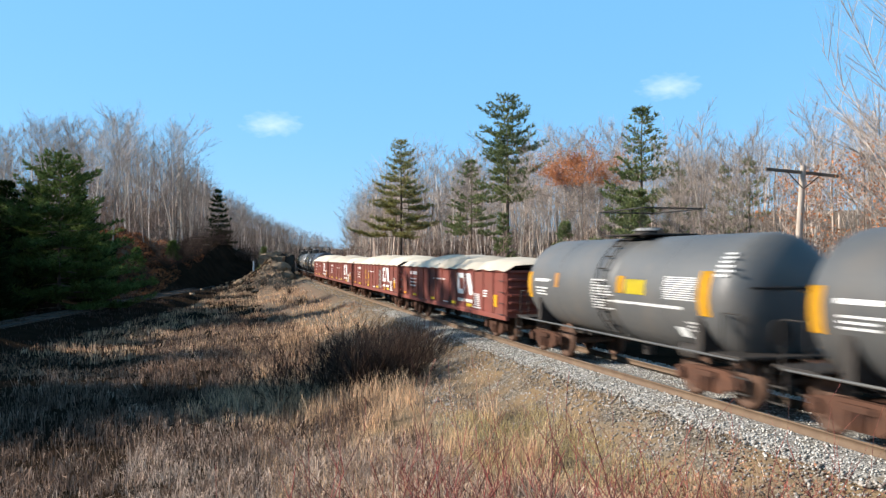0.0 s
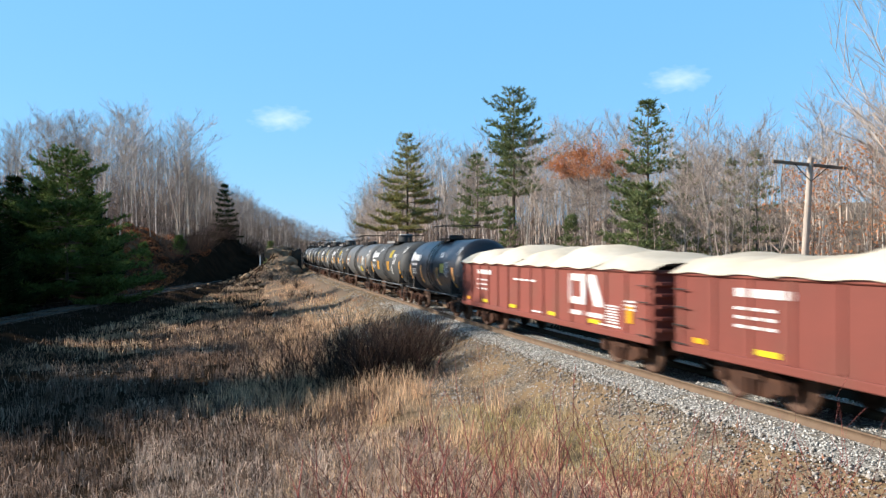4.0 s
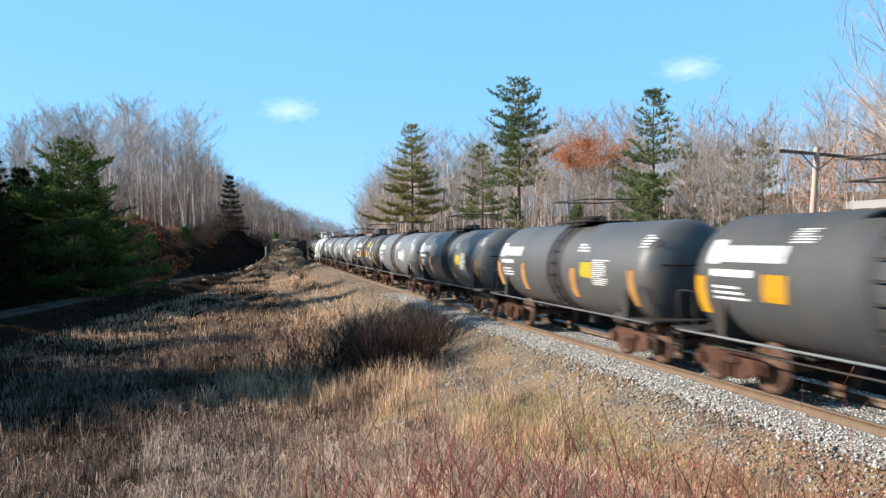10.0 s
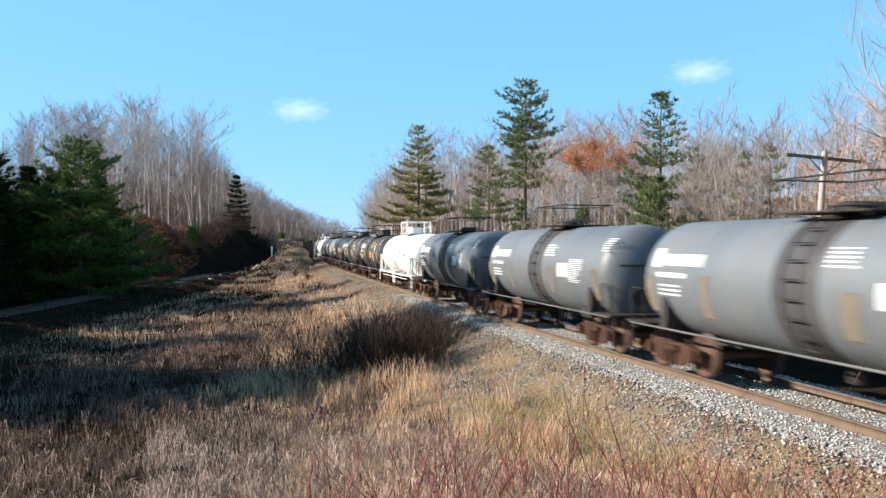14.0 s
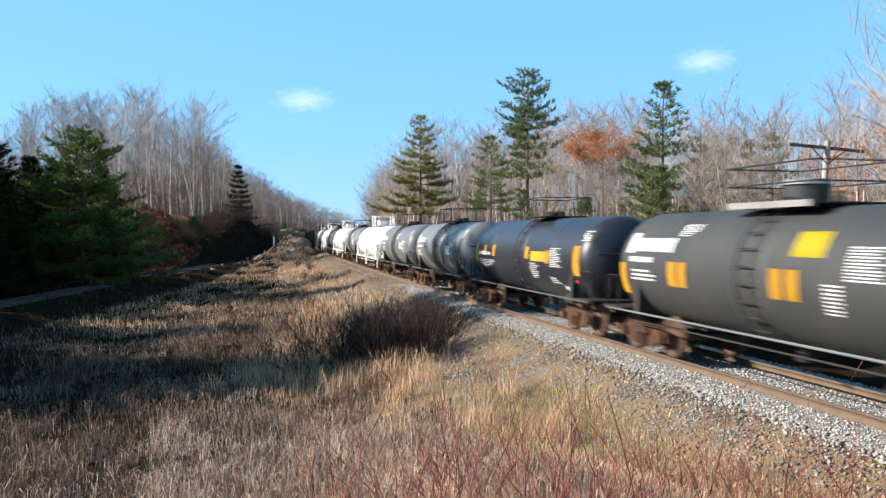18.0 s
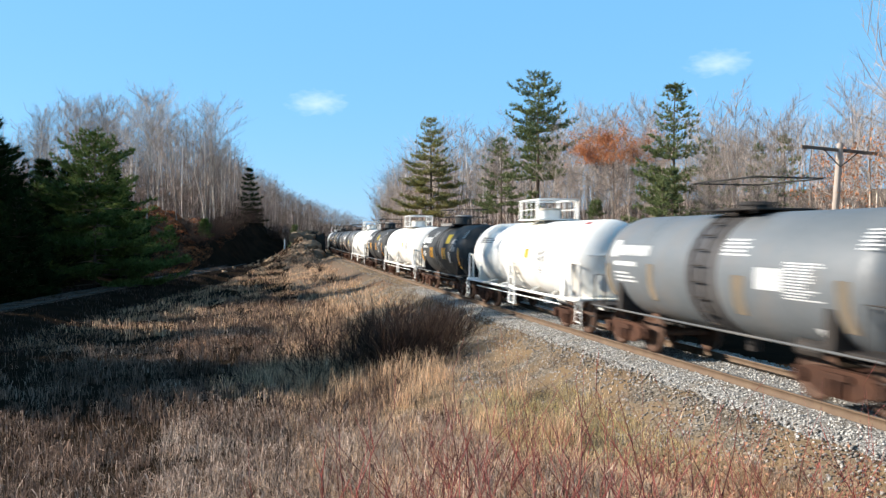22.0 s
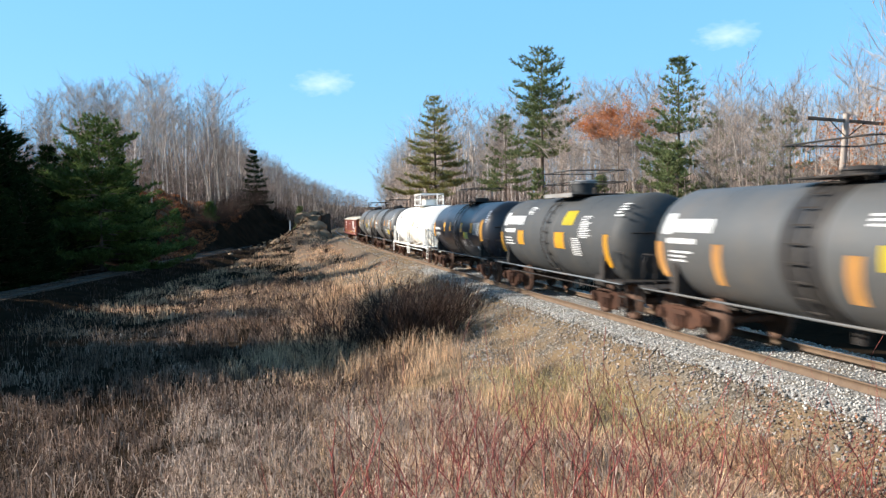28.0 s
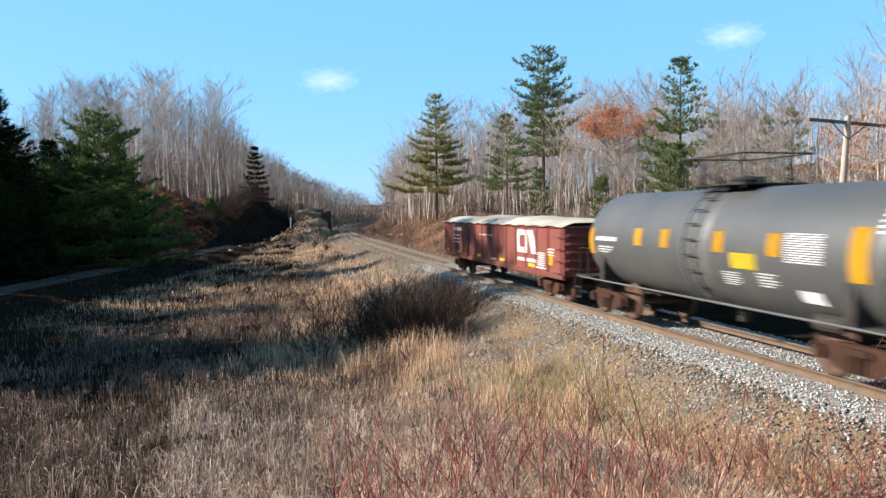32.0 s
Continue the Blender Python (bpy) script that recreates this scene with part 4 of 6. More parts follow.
    stripe(car, e - 0.05, "orange_old", 0.26, -14, 18)
    bars(car, e - 1.75, e - 0.25, 0, 12, 1, rng, ragged=False)
    bars(car, e - 1.5, e - 0.5, -14, -4, 2, rng)
    for y in (e - 2.0, -1.3, -2.9):
        patch(car, "panel", "orange_old", y - 0.2, y + 0.2, -2, 18)
    patch(car, "panel", "yellow", -3.4, -2.5, -30, -14, label="yellow placard panel")
    bars(car, -2.5, -1.4, -26, -12, 3, rng)
    bars(car, -4.2, -3.3, -8, 18, 8, rng, ragged=False)
    stripe(car, -e + 0.2, "orange_old", 0.3, -34, 14)
    bars(car, -e - 0.45, -e + 0.1, 18, 42, 3, rng, lift=0.01)
    patch(car, "notice", "white_mark", -e + 0.6, -e + 1.1, -48, -36, label="white notice plate")


def paint_faded(car, half, rng):
    e = half - 0.62
    stripe(car, e - 0.05, "faded", 0.3, -34, 4)
    title(car, e - 2.2, e - 0.15, 14, 28)
    bars(car, e - 1.6, e - 0.4, 0, 10, 1, rng, ragged=False)
    bars(car, e - 1.6, e - 0.5, -16, -3, 2, rng)
    stripe(car, e - 2.3, "faded", 0.3, -34, 6, 0.1)
    stripe(car, -1.3, "faded", 0.42, -34, 2, 0.15)
    bars(car, -1.7, -0.7, 18, 36, 3, rng)
    patch(car, "panel", "white_mark", -2.7, -1.9, -8, 10, label="blank white placard panel")
    bars(car, -3.8, -2.75, -14, 16, 8, rng)
    stripe(car, -e + 0.3, "faded", 0.34, -36, 4)
    bars(car, -e - 0.45, -e + 0.1, 26, 46, 4, rng, lift=0.01)
    patch(car, "notice", "white_mark", -e + 0.75, -e + 1.2, -46, -36, label="white notice plate")


def paint_dome(car, half, rng, o="orange"):
    e = half - 0.62
    stripe(car, e - 0.05, o, 0.30, -30, 4)
    title(car, e - 2.5, e - 0.2, 17, 34)
    bars(car, e - 1.7, e - 0.4, 1, 14, 1, rng, ragged=False)
    bars(car, e - 1.75, e - 0.5, -16, -2, 2, rng)
    bars(car, e - 3.2, e - 2.5, 34, 50, 4, rng)
    patch(car, "panel", o, e - 2.65, e - 2.0, -14, 8)
    patch(car, "panel", o, -1.55, -0.75, -14, 8)
    patch(car, "panel", "yellow", -2.15, -1.25, 18, 40, label="yellow placard panel")
    bars(car, -2.85, -2.2, -22, 2, 6, rng, ragged=False)
    bars(car, -3.6, -2.75, 2, 32, 8, rng)
    stripe(car, -e + 0.35, o, 0.30, -34, 8)
    patch(car, "notice", "white_mark", -e + 0.8, -e + 1.15, -44, -34, label="white notice plate")
    bars(car, -e - 0.42, -e + 0.1, 30, 52, 3, rng, lift=0.01)


def paint_dome_pairs(car, half, rng):
    e = half - 0.62
    stripe(car, e - 0.05, "orange", 0.28, -30, 4)
    title(car, e - 2.3, e - 0.15, 17, 34)
    bars(car, e - 1.5, e - 0.4, 3, 14, 1, rng, ragged=False)
    bars(car, e - 1.6, e - 0.5, -14, -1, 2, rng)
    bars(car, e - 3.0, e - 2.3, 34, 50, 4, rng)
    for y in (e - 2.35, e - 2.75, -0.85, -1.3):
        patch(car, "panel", "orange", y - 0.15, y + 0.15, -16, 8)
    patch(car, "panel", "yellow", -2.0, -1.2, 18, 40, label="yellow placard panel")
    bars(car, -3.5, -2.6, 2, 28, 7, rng)
    bars(car, -2.5, -2.1, -24, 0, 5, rng, ragged=False)
    stripe(car, -e + 0.35, "orange", 0.26, -34, 10)
    patch(car, "notice", "white_mark", -e + 0.8, -e + 1.15, -44, -34, label="white notice plate")
    bars(car, -e - 0.42, -e + 0.1, 30, 52, 3, rng, lift=0.01)


def paint_low(car, half, rng, o="orange_old", y_="yellow"):
    e = half - 0.62
    stripe(car, e - 0.05, o, 0.32, -34, 4)
    title(car, e - 2.2, e - 0.15, 14, 30)
    bars(car, e - 1.6, e - 0.4, 0, 11, 1, rng, ragged=False)
    bars(car, e - 1.6, e - 0.5, -16, -3, 2, rng)
    stripe(car, e - 2.4, o, 0.34, -36, 4, 0.15)
    stripe(car, -1.3, o, 0.4, -36, 2, 0.15)
    bars(car, -2.3, -1.55, 22, 34, 2, rng)
    patch(car, "panel", y_, -2.6, -1.9, -8, 10, label="yellow placard panel")
    bars(car, -3.6, -2.65, -16, 14, 8, rng)
    stripe(car, -e + 0.3, o, 0.34, -36, 4)
    bars(car, -e - 0.45, -e + 0.1, 28, 46, 3, rng, lift=0.01)
    patch(car, "notice", "white_mark", -e + 0.75, -e + 1.2, -46, -36, label="white notice plate")


def paint_yellow(car, half, rng, low_text=True):
    e = half - 0.62
    stripe(car, e - 0.1, "orange", 0.34, -14, 20)
    bars(car, e - 1.9, e - 0.45, -4, 8, 1, rng, ragged=False)
    bars(car, e - 2.5, e - 0.5, -22, -8, 3, rng)
    for y in (e - 1.2, e - 2.3, 0.2 - 1.0):
        patch(car, "panel", "orange", y - 0.16, y + 0.16, -2, 16)
    patch(car, "panel", "yellow", -2.5, -1.2, -4, 10, label="yellow placard panel")
    patch(car, "panel", "orange", -2.85, -2.5, -6, 12)
    bars(car, -1.9, -1.1, -30, -6, 5, rng)
    bars(car, -3.8, -2.9, -10, 16, 7, rng)
    stripe(car, -e + 0.25, "orange", 0.42, -18, 20)
    patch(car, "stencil", "red_mark", -e + 0.2, -e + 0.7, -28, -24)
    bars(car, -3.5, -2.7, -34, -24, 2, rng)
    patch(car, "notice", "white_mark", -e + 1.1, -e + 1.6, -48, -36, label="white notice plate")
    bars(car, -e - 0.45, -e + 0.1, 26, 42, 3, rng, lift=0.01)


def paint_first(car, half, rng):
    e = half - 0.62
    stripe(car, e + 0.0, "orange", 0.30, -18, 16)
    bars(car, e - 1.5, e - 0.45, 2, 10, 1, rng, ragged=False)
    bars(car, e - 1.6, e - 0.5, -14, -2, 2, rng)
    patch(car, "panel", "orange_old", e - 2.15, e - 1.85, -2, 16)
    patch(car, "panel", "orange", -1.1, -0.75, -2, 16)
    patch(car, "panel", "yellow", -2.1, -1.2, -2, 13, label="yellow placard panel")
    bars(car, -0.6, 0.6, -22, 12, 7, rng)
    bars(car, -3.6, -0.6, -14, -8, 1, rng, ragged=False)
    bars(car, -4.1, -2.9, -4, 18, 7, rng, ragged=False)
    stripe(car, -e + 0.45, "orange", 0.40, -16, 24)
    bars(car, -e + 0.5, -e + 1.2, -34, -22, 2, rng)
    patch(car, "notice", "white_mark", -e + 1.3, -e + 1.7, -42, -30, label="white notice plate")
    bars(car, -e - 0.42, -e + 0.15, 18, 44, 4, rng, lift=0.01)


def paint_five(car, half, rng):
    e = half - 0.62
    stripe(car, e - 0.05, "orange", 0.28, -16, 16)
    bars(car, e - 1.6, e - 0.35, -2, 8, 1, rng, ragged=False)
    bars(car, e - 1.5, e - 0.5, -14, -5, 2, rng)
    for y in (2.6, 1.25, -1.0, -2.85):
        patch(car, "panel", "orange", y - 0.19, y + 0.19, -2, 17)
    patch(car, "panel", "yellow", -2.3, -1.45, -15, -1, label="yellow placard panel")
    bars(car, -1.9, -1.1, -32, -18, 4, rng)
    bars(car, -2.9, -2.3, -30, -16, 3, rng)
    bars(car, -4.2, -3.2, -6, 18, 8, rng, ragged=False)
    patch(car, "notice", "white_mark", -4.0, -3.4, -40, -28, label="white notice plate")
    stripe(car, -e + 0.42, "orange", 0.42, -16, 24)
    bars(car, -e - 0.42, -e + 0.05, 18, 44, 4, rng, lift=0.01)


def paint_white(car, half, rng):
    e = half - 0.62
    bars(car, e - 2.6, e - 0.7, 22, 34, 2, rng, "black_mark")
    patch(car, "panel", "yellow", -1.6, -1.2, 2, 16, label="yellow placard panel")
    bars(car, -3.3, -2.5, -2, 16, 6, rng, "black_mark", ragged=False)
    bars(car, -2.9, -2.6, -20, -8, 2, rng, "black_mark")
    patch(car, "stencil", "red_mark", -e + 0.1, -e + 0.6, 62, 68)


def gondola(length, rng, shade, shift):
    car = new("gondola")
    tagged(car, "oxide red steel gondola with a pale tarpaulin over its load", "gondola car", "cars of the freight train")
    h, w, z0, z1 = length / 2 - 0.45, 1.42, 0.76, 2.30
    bm = bmesh.new()
    for sx in (-1, 1):
        box(bm, sx * (w - 0.09), -h, z0 + 0.1, sx * (w - 0.03), h, z1)
    part("side_wall", bm, M["gondola_red"], car)
    for sy in (-1, 1):
        part("end_wall", boxed(-w + 0.03, sy * h, z0 + 0.1, w - 0.03, sy * (h - 0.06), z1), M["gondola_red"], car)
        for k in range(6):
            z = z0 + 0.28 + k * 0.25
            part("end_rib", boxed(-w + 0.1, sy * (h + 0.10), z, w - 0.1, sy * h, z + 0.09, 0.02), M["gondola_red"], car)
        truck(car, sy * (h - 2.1))
        coupler(car, sy * (length / 2 - 0.6), sy)
        for sx in (-1, 1):
            for k in range(4):
                z = 0.95 + k * 0.36
                part("grab_iron", rod(bmesh.new(), (sx * (w + 0.06), sy * (h - 0.08), z), (sx * (w + 0.06), sy * (h - 0.55), z), 0.015, 5), M["steel_dark"], car)
    part("floor", boxed(-w + 0.05, -h + 0.05, z0 + 0.12, w - 0.05, h - 0.05, z0 + 0.24), M["steel_dark"], car)
    for sx in (-1, 1):
        part("top_chord", boxed(sx * (w - 0.11), -h, z1, sx * (w + 0.02), h, z1 + 0.08, 0.02), M["gondola_red"], car)
        part("side_sill", boxed(sx * (w - 0.1), -h, z0, sx * (w + 0.02), h, z0 + 0.16, 0.02), M["gondola_red"], car)
        n = 15
        for k in range(n):
            y = -h + 0.25 + k * (2 * h - 0.5) / (n - 1)
            part("side_rib", boxed(sx * (w - 0.03), y - 0.06, z0 + 0.16, sx * (w + 0.012), y + 0.06, z1, 0.015), M["gondola_red"], car)
    part("centre_sill", boxed(-0.25, -h + 0.3, 0.55, 0.25, h - 0.3, 0.86), M["steel_dark"], car)
    # load cover of several loose sheets
    n = 5
    edges = [-h + 2 * h * i / n for i in range(n + 1)]
    for i in range(n):
        a, b = edges[i], edges[i + 1]
        V, F = [], []
        ny, nx = 10, 9
        hump = rng.uniform(0.26, 0.52) if shift < 2 else rng.uniform(0.12, 0.2)
        for r in range(ny):
            for q in range(nx):
                y = a - 0.08 + (b - a + 0.16) * r / (ny - 1)
                u = q / (nx - 1) * 2 - 1
                z = z1 + 0.12 + (hump + 0.1 * math.sin(2.1 * y + i) + 0.05 * math.sin(5.3 * y + 3 * u)) * (1 - u * u) ** 0.45 * math.sin(math.pi * (0.12 + 0.76 * r / (ny - 1))) + 0.012 * (i % 2)
                x = u * (w + 0.08)
                if q in (0, nx - 1):
                    z = z1 + 0.06 + 0.025 * math.sin(4 * y + i)
                V.append((x, y, z))
        for r in range(ny - 1):
            for q in range(nx - 1):
                F.append((r * nx + q, r * nx + q + 1, r * nx + nx + q + 1, r * nx + nx + q))
        sheet = arrays("cover_sheet", V, F, M["tarp"], smooth=True)
        sheet.parent = car
        sheet["label"] = "creased pale tarpaulin sheet"
    # paint, near side
    x = -(w - 0.03) - 0.012

    def block(y0, y1, za, zb, m, name, label=""):
        part(name, boxed(x - 0.016, y0, za, x + 0.02, y1, zb), M[m], car, label)
    cx = -h + 3.35 + (shift if shift < 2 else 0.0)
    # large emblem as two plain white shapes
    bm = bmesh.new()
    for y0, y1, za, zb in ((cx + 0.2, cx + 1.2, 2.02, 2.2), (cx + 1.0, cx + 1.22, 1.5, 2.1), (cx + 0.18, cx + 0.40, 1.5, 2.1), (cx + 0.2, cx + 1.2, 1.42, 1.60)):
        box(bm, x - 0.016, y0, za, x + 0.02, y1, zb, 0.006)
    part("emblem", bm, M["white_mark"], car, "plain white painted emblem")
    bm = bmesh.new()
    vs = [bm.verts.new((q, cx + y_, z_)) for q in (x - 0.016, x + 0.02) for y_, z_ in ((0.08, 2.2), (-0.42, 2.2), (-0.90, 1.42), (-0.40, 1.42))]
    for f_ in ((0, 1, 2, 3), (7, 6, 5, 4), (0, 4, 5, 1), (1, 5, 6, 2), (2, 6, 7, 3), (3, 7, 4, 0)):
        bm.faces.new([vs[i] for i in f_])
    bmesh.ops.recalc_face_normals(bm, faces=bm.faces)
    part("emblem", bm, M["white_mark"], car, "plain white painted emblem")
    for y0, y1 in ((cx + 0.42, cx + 1.22), (cx - 0.86, cx + 0.3)):
        n_ = int((y1 - y0) / 0.13)
        for k in range(n_):
            block(y0 + 0.13 * k, y0 + 0.13 * k + 0.105, 1.14, 1.25, "white_mark", "lettering")
    # data panel: thin rows
    for k in range(7):
        for q in range(3):
            block(cx - 1.65 + 0.23 * q, cx - 1.45 + 0.23 * q, 1.08 + 0.065 * k, 1.11 + 0.065 * k, "white_mark", "lettering")
    for k in range(3):
        block(cx - 2.5, cx - 1.95, 1.62 - 0.09 * k, 1.66 - 0.09 * k, "white_mark", "lettering")
    for q in range(5):
        block(h - 2.35 - q * 0.33, h - 2.12 - q * 0.33, 1.98, 2.13, "white_mark", "lettering")
    for k in range(3):
        for q in range(3):
            block(h - 2.35 - q * 0.42, h - 2.1 - q * 0.42, 1.75 - k * 0.16, 1.80 - k * 0.16, "white_mark", "lettering")
    for q in range(4):
        block(1.1 - q * 0.5, 1.45 - q * 0.5, 1.88, 1.93, "white_mark", "lettering")
    block(-0.9, -0.2, 0.99, 1.03, "white_mark", "lettering")
    block(cx - 1.75, cx - 0.7, 0.99, 1.03, "white_mark", "lettering")
    for y in (h - 3.0, 1.6, -1.8, cx - 0.35):
        block(y - 0.32, y + 0.32, 0.99, 1.09, "yellow", "reflector")
    block(-h + 0.95, -h + 1.25, 1.15, 1.55, "orange", "reflector")
    block(h - 1.1, h - 0.7, 1.0, 1.1, "orange", "reflector")
    # sprayed paint: loose strokes
    def strokes(y0, y1, za, zb, col, n_):
        bm = bmesh.new()
        for k in range(n_):
            yy, zz = rng.uniform(y0, y1), za + (zb - za) * (k + 0.5) / n_
            lw = rng.uniform(0.2, 0.5) * (y1 - y0)
            bmesh.ops.create_cube(bm, size=1.0, matrix=Matrix.Translation((x + 0.003, max(y0 + lw, min(y1 - lw, yy)), zz)) @ Matrix.Rotation(rng.uniform(-0.5, 0.5), 4, "X") @ Matrix.Diagonal((0.03, lw * 2, (zb - za) / n_ * 0.62, 1)))
        part("graffiti", bm, M[col], car, "faded sprayed paint")
    if shade:
        strokes(2.15, 2.85, 1.1, 2.0, "yellow_old", 9)
        strokes(1.15, 1.85, 1.15, 1.85, "yellow_old", 8)
        strokes(-3.2, -2.35, 1.0, 2.05, "steel_light", 18)
        strokes(-4.6, -3.7, 0.86, 1.1, "yellow_old", 4)
    return car


# boundaries of the cars along the train, from the first in view to the last
CARS = [
    (-1.0, 11.8, "first"), (11.8, 24.2, "first"), (24.2, 41.5, "gondola"), (41.5, 58.9, "gondola"), (58.9, 75.9, "gondola"), (75.9, 91.9, "gondola"),
    (91.9, 103.3, "black"), (103.3, 116.0, "dome_pairs"), (116.0, 129.6, "three"), (129.6, 142.4, "dome"), (142.4, 155.1, "dome"),
    (155.1, 167.5, "dome"), (167.5, 180.4, "mid"), (180.4, 193.6, "mid"), (193.6, 206.3, "grey"), (206.3, 217.9, "dome"),
    (217.9, 230.7, "grey"), (230.7, 243.0, "grey"), (243.0, 255.8, "grey"), (255.8, 268.0, "white"), (268.0, 280.1, "dome"),
    (280.1, 292.9, "dome_pairs"), (292.9, 305.9, "gloss"), (305.9, 317.9, "grey"), (317.9, 330.1, "grey"), (330.1, 343.4, "white"),
    (343.4, 355.2, "grey"), (355.2, 368.6, "white"), (368.6, 380.1, "dome_pairs"), (380.1, 393.5, "white"), (393.5, 405.5, "dome_pairs"),
    (405.5, 418.4, "white"), (418.4, 431.1, "slate"), (431.1, 443.9, "slate"), (443.9, 456.6, "dome"), (456.6, 469.3, "gloss_five"),
    (469.3, 482.8, "white"), (482.8, 495.1, "three"), (495.1, 508.7, "five"), (508.7, 526.2, "gondola"),
]
KINDS = {
    "first": ("tank_mid", "low", paint_first, "tank_mid", "weathered dark grey tank car with orange and yellow panels"),
    "five": ("tank_mid", "low", paint_five, "tank_mid", "slate grey tank car with a row of orange panels"),
    "black": ("tank_black", "low", paint_low, "tank_black", "glossy black tank car with orange stripes"),
    "gloss": ("tank_black", "low", paint_yellow, "tank_black", "clean glossy black tank car with bright orange panels"),
    "gloss_five": ("tank_black", "low", paint_five, "tank_black", "glossy black tank car with a row of orange panels"),
    "dome": ("tank_dark", "dome", paint_dome, "tank_dark", "dark grey tank car with a tall manway dome"),
    "dome_pairs": ("tank_dark", "dome", paint_dome_pairs, "tank_dark", "dark grey domed tank car with paired orange panels"),
    "slate": ("tank_mid", "low", paint_low, "band_dark", "dusty slate grey tank car with faded orange stripes"),
    "mid": ("tank_mid", "low", paint_low, "band_dark", "dull grey tank car with tall faded orange stripes"),
    "three": ("tank_mid", "low", paint_three, "band_dark", "slate grey tank car with small faded orange panels"),
    "grey": ("tank_grey", "low", paint_faded, "band_brown", "pale blue grey tank car with a stained middle"),
    "white": ("tank_white", "white", paint_white, "", "bright white tank car with side rails and a railed top platform"),
}
TRAIN = []


def build_train():
    rng = random.Random(11)
    for k, (a, b, kind) in enumerate(CARS):
        if kind == "gondola":
            ob = gondola(b - a, rng, k == 3, 1.2 if k == 2 else (9.0 if k > 6 else 0.0))
        else:
            body, style, paint, band, label = KINDS[kind]
            ob = tank_car(b - a, body, style, {"paint": paint, "band": band or "band_dark", "pale_lid": kind == "first"}, label, rng)
        TRAIN.append((ob, (a + b) / 2))


def motions():
    for ob, c in TRAIN:
        walk(ob, [(t, track_pose(c + SHIFT - SPEED * t)) for t in range(0, 33)])
    for ob, c in DRIFT:
        walk(ob, [(t, look(c + Vector((1.9 * (t - 9), 0, 0)), (0, 0, 0))) for t in (0, 32)])

# ---- plants ----


def tubes(name, P0, P1, R0, R1, material, sides=4):
    """Many tapered stems in one mesh."""
    P0, P1 = np.asarray(P0, float), np.asarray(P1, float)
    R0, R1 = np.asarray(R0, float), np.asarray(R1, float)
    d = P1 - P0
    d = d / np.maximum(np.linalg.norm(d, axis=1, keepdims=True), 1e-6)
    ref = np.where(np.abs(d[:, 2:3]) > 0.9, np.array([[1.0, 0, 0]]), np.array([[0, 0, 1.0]]))
    a = np.cross(d, ref)
    a /= np.linalg.norm(a, axis=1, keepdims=True)
    b = np.cross(d, a)
    ang = np.arange(sides) * 2 * math.pi / sides
    ring = np.cos(ang)[None, :, None] * a[:, None] + np.sin(ang)[None, :, None] * b[:, None]
    V = np.concatenate([P0[:, None] + ring * R0[:, None, None], P1[:, None] + ring * R1[:, None, None]], 1)
    n = len(P0)
    i = np.arange(sides)
    j = (i + 1) % sides
    f = np.stack([i, j, j + sides, i + sides], 1)
    F = (f[None] + (np.arange(n) * 2 * sides)[:, None, None]).reshape(-1, 4)
    return arrays(name, V.reshape(-1, 3), F, material, smooth=sides > 4)


def ribbons(P0, P1, w0, w1, g):
    """Fine twigs: one narrow face each."""
    d = P1 - P0
    q = np.cross(d, g.normal(size=d.shape))
    q /= np.maximum(np.linalg.norm(q, axis=1, keepdims=True), 1e-6)
    return np.stack([P0 - q * w0, P0 + q * w0, P1 + q * w1, P1 - q * w1], 1).reshape(-1, 3)


def merge_ribbons(ob, V, material):
    """Adds ribbon faces to a stem mesh."""
    me = ob.data
    n0 = len(me.vertices)
    co = np.empty(n0 * 3, np.float32)
    me.vertices.foreach_get("co", co)
    ix = np.empty(len(me.loops), np.int32)
    me.loops.foreach_get("vertex_index", ix)
    F = np.concatenate([ix.reshape(-1, 4), n0 + np.arange(len(V)).reshape(-1, 4)])
    old = me.materials[0]
    full = arrays(ob.name, np.concatenate([co.reshape(-1, 3), V]), F, old)
    full.data.materials.append(material)
    kinds = np.zeros(len(F), np.int32)
    kinds[len(ix) // 4:] = 1
    full.data.polygons.foreach_set("material_index", kinds)
    bpy.data.objects.remove(ob)
    return full


def bare_tree(height, spread, rng, bark="bark_grey", start=0.35, limbs=26, rise=0.8, lean=0.03, label="", leaves=0, thick=1.0, fine=3, high=0.0, limb=0.022, fine_bark="twig", hair=0.0075):
    """A leafless tree: trunk, limbs, branches and fine twigs."""
    top = new("tree")
    tagged(top, label or "tall bare deciduous tree with grey branches", "tree", "bare trees of the wood")
    n = 9
    base_r = height * 0.0078 * thick
    pts = [np.array([0.0, 0, -0.3])]
    drift = np.array([rng.uniform(-lean, lean), rng.uniform(-lean, lean)])
    for i in range(1, n + 1):
        drift = drift + np.array([rng.uniform(-0.025, 0.025), rng.uniform(-0.025, 0.025)])
        pts.append(np.array([*(pts[-1][:2] + drift * height / n), height * i / n]))
    rad = [base_r * (1 - 0.93 * (i / n) ** 0.9) + 0.006 for i in range(n + 1)]
    trunk = tubes("trunk", pts[:-1], pts[1:], rad[:-1], rad[1:], M[bark], 7)
    trunk.parent = top
    P0, P1, R0, R1, T0, T1 = [], [], [], [], [], []

    def turn(d, k, up):
        e = d + np.array([rng.uniform(-k, k), rng.uniform(-k, k), rng.uniform(up - 0.25, up + 0.3)])
        return e / np.linalg.norm(e)

    for k in range(limbs):
        u = start + (0.99 - start) * (k + rng.random()) / limbs
        i = min(int(u * n), n - 1)
        w = u * n - i
